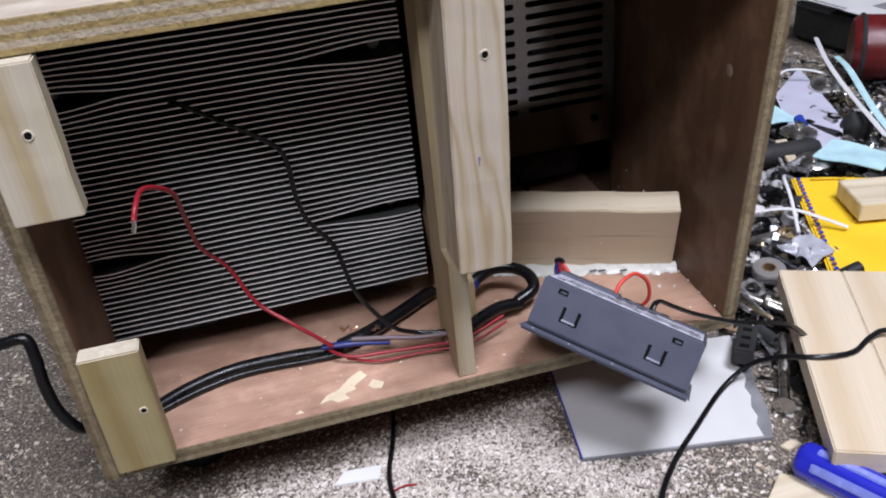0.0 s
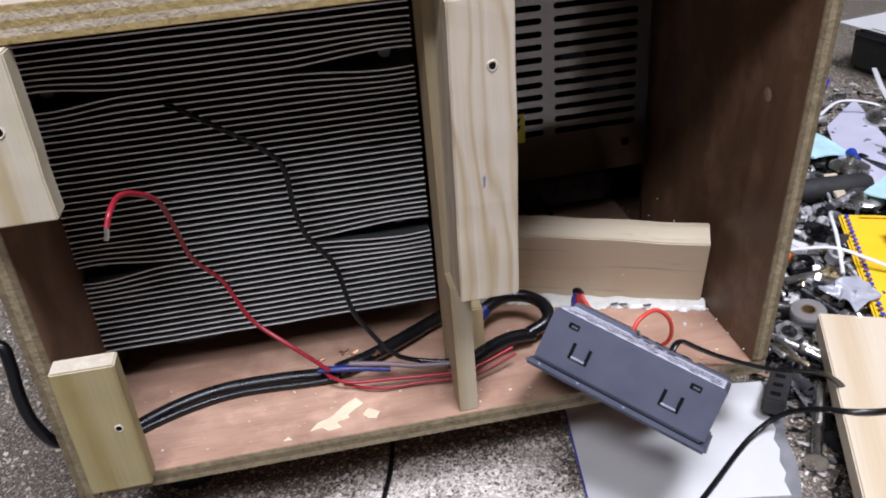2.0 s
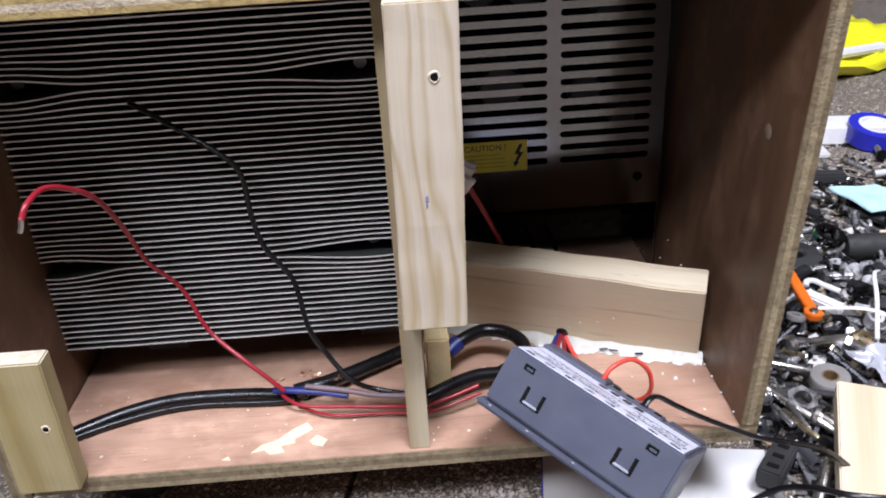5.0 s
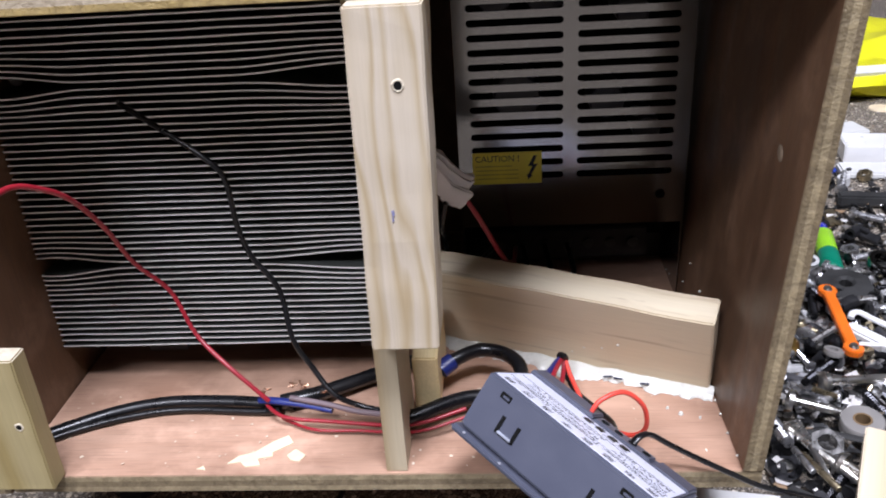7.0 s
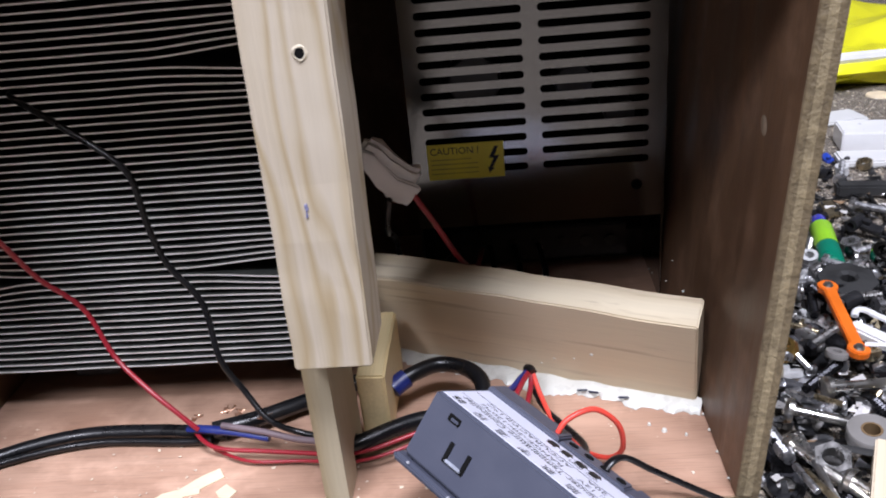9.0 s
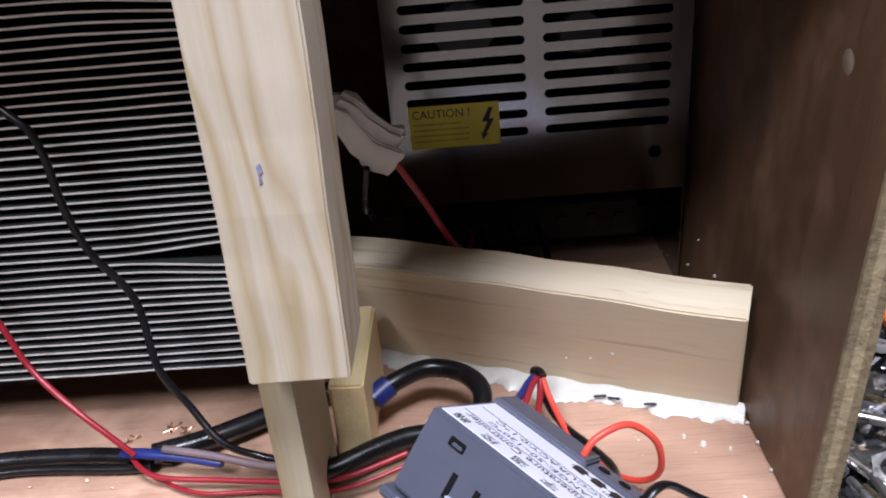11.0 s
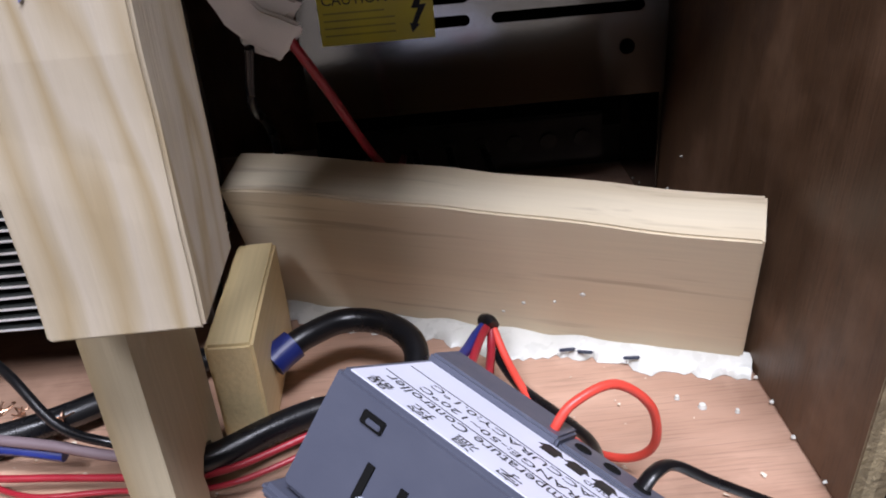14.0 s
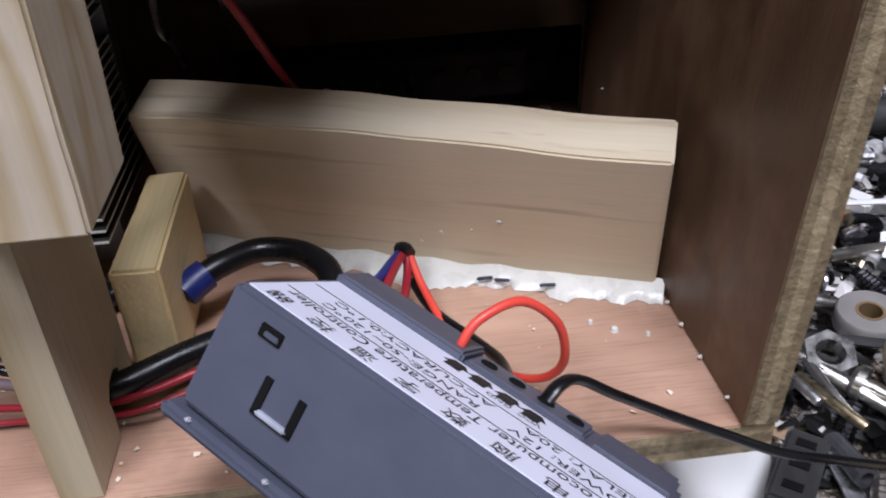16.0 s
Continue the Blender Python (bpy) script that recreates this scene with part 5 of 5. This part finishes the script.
# the long bright wood screw and a few larger bolts by the board
wscrew = empty("wood_screw", Matrix.Translation((0.2262, 0.2375, 0.0075)) @ pose(0, 0, 0, 0, 0, 57) @ pose(0, 0, 0, 0, 88, 0), "long bright zinc wood screw", "screw")
part("head", lathe([(0, 0), (0.0056, 0), (0.0052, 0.002), (0.0026, 0.004), (0, 0.004)], 18), M_TIN, wscrew, smooth=True)
part("shank", lathe([(0, 0.003), (0.0026, 0.003), (0.0026, 0.026), (0, 0.026)], 14), M_TIN, wscrew, smooth=True)
part("thread", thread(0.0031, 0.026, 0.056, 0.0022, 12), M_TIN, wscrew)
for x, y, rz, ln in ((0.274, 0.372, 8, 0.05), (0.253, 0.358, -23, 0.026), (0.246, 0.335, -58, 0.045), (0.262, 0.312, -50, 0.04)):
    ob = empty("carriage_bolt", Matrix.Translation((x, y, 0.0165)) @ pose(0, 0, 0, 0, 0, rz) @ pose(0, 0, 0, 0, 93, 0), "bright round-headed bolt lying on the heap", "bolt", "large bolts")
    part("head", lathe([(0, -0.001), (0.004, -0.0004), (0.0052, 0.001), (0.0052, 0.0032), (0, 0.0032)], 18), M_TIN, ob, smooth=True)
    part("shank", lathe([(0, 0.003), (0.0022, 0.003), (0.0022, ln - 0.001), (0.0015, ln), (0, ln)], 12), M_TIN, ob, smooth=True)
tagged(mesh_object("brass_nut", lathe([(0.004, 0), (0.0075, 0), (0.008, 0.001), (0.0078, 0.004), (0.006, 0.006), (0.004, 0.006), (0.004, 0)], 24), M_BRASS, m=pose(0.2655, 0.405, 0.015, 12, -8), smooth=True), "gold-coloured brass nut in the heap", "nut")
# larger pieces lying on top of the heap between the box and the board
big_nut = nut(0.0078)
big_nut.matrix_basis = pose(0.2605, 0.3235, 0.0135, 16, -10, 12)
tagged(mesh_object("rubber_strip", tube([(0.249, 0.3335, 0.0155), (0.262, 0.3315, 0.0165), (0.281, 0.3245, 0.0165)], 0.0011, 8, 6, 1.8), M_FOOT, smooth=True), "thin black rubber strip across the heap", "strip")
tagged(mesh_object("plastic_block", roughen(box(0.024, 0.0085, 0.006, 0.0012), 0.0003, 120, 1), M_WHITEP, m=pose(0.3125, 0.4125, 0.0165, 5, 6, -48)), "white plastic block beside the orange plate", "block")
tagged(mesh_object("plastic_hook", tube([(0.3125, 0.4360, 0.0145), (0.3150, 0.4400, 0.0155), (0.3190, 0.4390, 0.0160), (0.3225, 0.4330, 0.0160), (0.3290, 0.4250, 0.0155)], 0.0013, 8, 6, 1.5), M_WHITEP, smooth=True), "bent white plastic hook in the heap", "hook")
for x, y, rz, ln in ((0.2525, 0.3405, -88, 0.040), (0.2445, 0.3205, -76, 0.016), (0.2475, 0.3165, -70, 0.024), (0.288, 0.419, 140, 0.030)):
    rod = mesh_object("steel_rod", lathe([(0, 0), (0.0014, 0), (0.0016, 0.0004), (0.0016, ln - 0.0004), (0.0014, ln), (0, ln)], 10), M_BOLT, m=Matrix.Translation((x, y, 0.0165)) @ pose(0, 0, 0, 0, 0, rz) @ pose(0, 0, 0, 0, 91, 0), smooth=True)
    tagged(rod, "slim bright steel rod lying on the heap", "rod", "steel rods")
tagged(mesh_object("grey_grommet", lathe([(0.0022, 0), (0.0052, 0), (0.0056, 0.0012), (0.0052, 0.003), (0.0022, 0.003), (0.0022, 0)], 24), M_DISC, m=pose(0.2885, 0.3965, 0.0165, -10, 8), smooth=True), "small grey rubber grommet", "grommet")
# bundle of hexagon keys on bare concrete
for k in range(6):
    tagged(mesh_object("hex_key", tube([(0, 0, 0), (0.03 + 0.004 * k, 0, 0), (0.033 + 0.004 * k, 0.002, 0), (0.034 + 0.004 * k, 0.012, 0)], 0.0013 + 0.0002 * k, 6), M_STEEL, m=pose(0.372 + 0.008 * k, 0.578 - 0.002 * k, 0.0035, 0, 0, 96 - 6 * k), smooth=False), "steel hexagon key of a set", "hex key", "hex key set")
tagged(mesh_object("key_holder", box(0.055, 0.012, 0.009, 0.0015), M_FOOT, m=pose(0.40, 0.622, 0.006, 0, 0, -8)), "black plastic holder of a hexagon key set", "holder")

# swarf and sawdust
rng = np.random.default_rng(7)


def flakes(name, count, place, size, mat, label, category):
    verts, faces = [], []
    while len(faces) < count:
        x, y, z = place()
        if x is None:
            continue
        a, s, q = rng.uniform(0, 2 * math.pi), size * rng.uniform(0.4, 1.6), rng.uniform(0.25, 0.9)
        ca, sa = math.cos(a), math.sin(a)
        t = rng.uniform(-0.45, 0.45, 4) * s
        i = len(verts)
        for k, (u, w) in enumerate(((-1, -q), (1, -q * 0.7), (0.8, q), (-0.9, q * 0.8))):
            verts.append((x + s * (u * ca - w * sa), y + s * (u * sa + w * ca), max(0.0003, z + t[k])))
        faces.append((i, i + 1, i + 2, i + 3))
    me = bpy.data.meshes.new(name)
    me.from_pydata(verts, [], faces)
    me.materials.append(mat)
    return tagged(new(name, me), label, category, kind="stuff")


def island(name, stops, rough=0.8, metal=0.0):
    n = Nodes(name, rough, metal)
    g = n.t.nodes.new("ShaderNodeNewGeometry")
    n.colour(n.ramp(g.outputs["Random Per Island"], stops, True))
    return n.m


def heap_place():
    x, y = rng.uniform(0.222, 0.62), rng.uniform(0.2, 0.72)
    h = heap(x, y)
    if rng.uniform() > h + 0.02 or (under_board(x, y) and x > 0.28) or (y < 0.30 and x < 0.238 - (0.303 - y) * 0.35):
        return None, 0, 0
    return x, y, 0.001 + h * rng.uniform(0, 0.008)


def dust_place():
    x, y = rng.uniform(-0.32, 0.62), rng.uniform(0.12, 0.95)
    if -0.09 < x < 0.205 and 0.33 < y < 0.5 or rng.uniform() > 0.25 + 0.75 * (noise.noise(Vector((x * 14, y * 14, 3))) + 0.5):
        return None, 0, 0
    return x, y, 0.0005


flakes("hardware_litter", 5200, heap_place, 0.0030, island("dark_litter", [(0.0, (0.012, 0.012, 0.013)), (0.55, (0.04, 0.04, 0.042)), (0.7, (0.2, 0.19, 0.18)), (0.82, (0.6, 0.58, 0.56)), (0.96, (0.3, 0.2, 0.12))], 0.4, 0.2), "dark litter of tiny screws and plastic bits", "litter")
flakes("sawdust", 32000, dust_place, 0.00095, island("pale_sawdust", [(0.0, (0.55, 0.47, 0.36)), (0.45, (0.68, 0.62, 0.53)), (0.7, (0.36, 0.28, 0.2)), (0.88, (0.1, 0.085, 0.07))]), "pale sawdust and chips strewn over the concrete", "sawdust")


def drift_place():
    x, y = rng.normal(0.055, 0.06), rng.normal(0.245, 0.035)
    if y > 0.3 - 0.01 * rng.uniform() or rng.uniform() > 0.55 + 1.3 * noise.noise(Vector((x * 30, y * 30, 8))):
        return None, 0, 0
    return x, y, rng.uniform(0.0004, 0.0009)


flakes("sawdust", 30000, drift_place, 0.0008, island("fresh_sawdust", [(0.0, (0.52, 0.46, 0.4)), (0.4, (0.7, 0.65, 0.59)), (0.72, (0.34, 0.29, 0.25)), (0.9, (0.14, 0.115, 0.1))]), "thick drift of pale sawdust on the concrete", "sawdust")


def box_dust():
    return rng.uniform(-0.09, 0.2), rng.uniform(0.27, 0.325), FZ + 0.0006


flakes("wood_dust", 150, box_dust, 0.0005, island("fine_dust", [(0.0, (0.6, 0.5, 0.38)), (0.6, (0.7, 0.62, 0.5))]), "fine wood dust on the box floor", "sawdust")
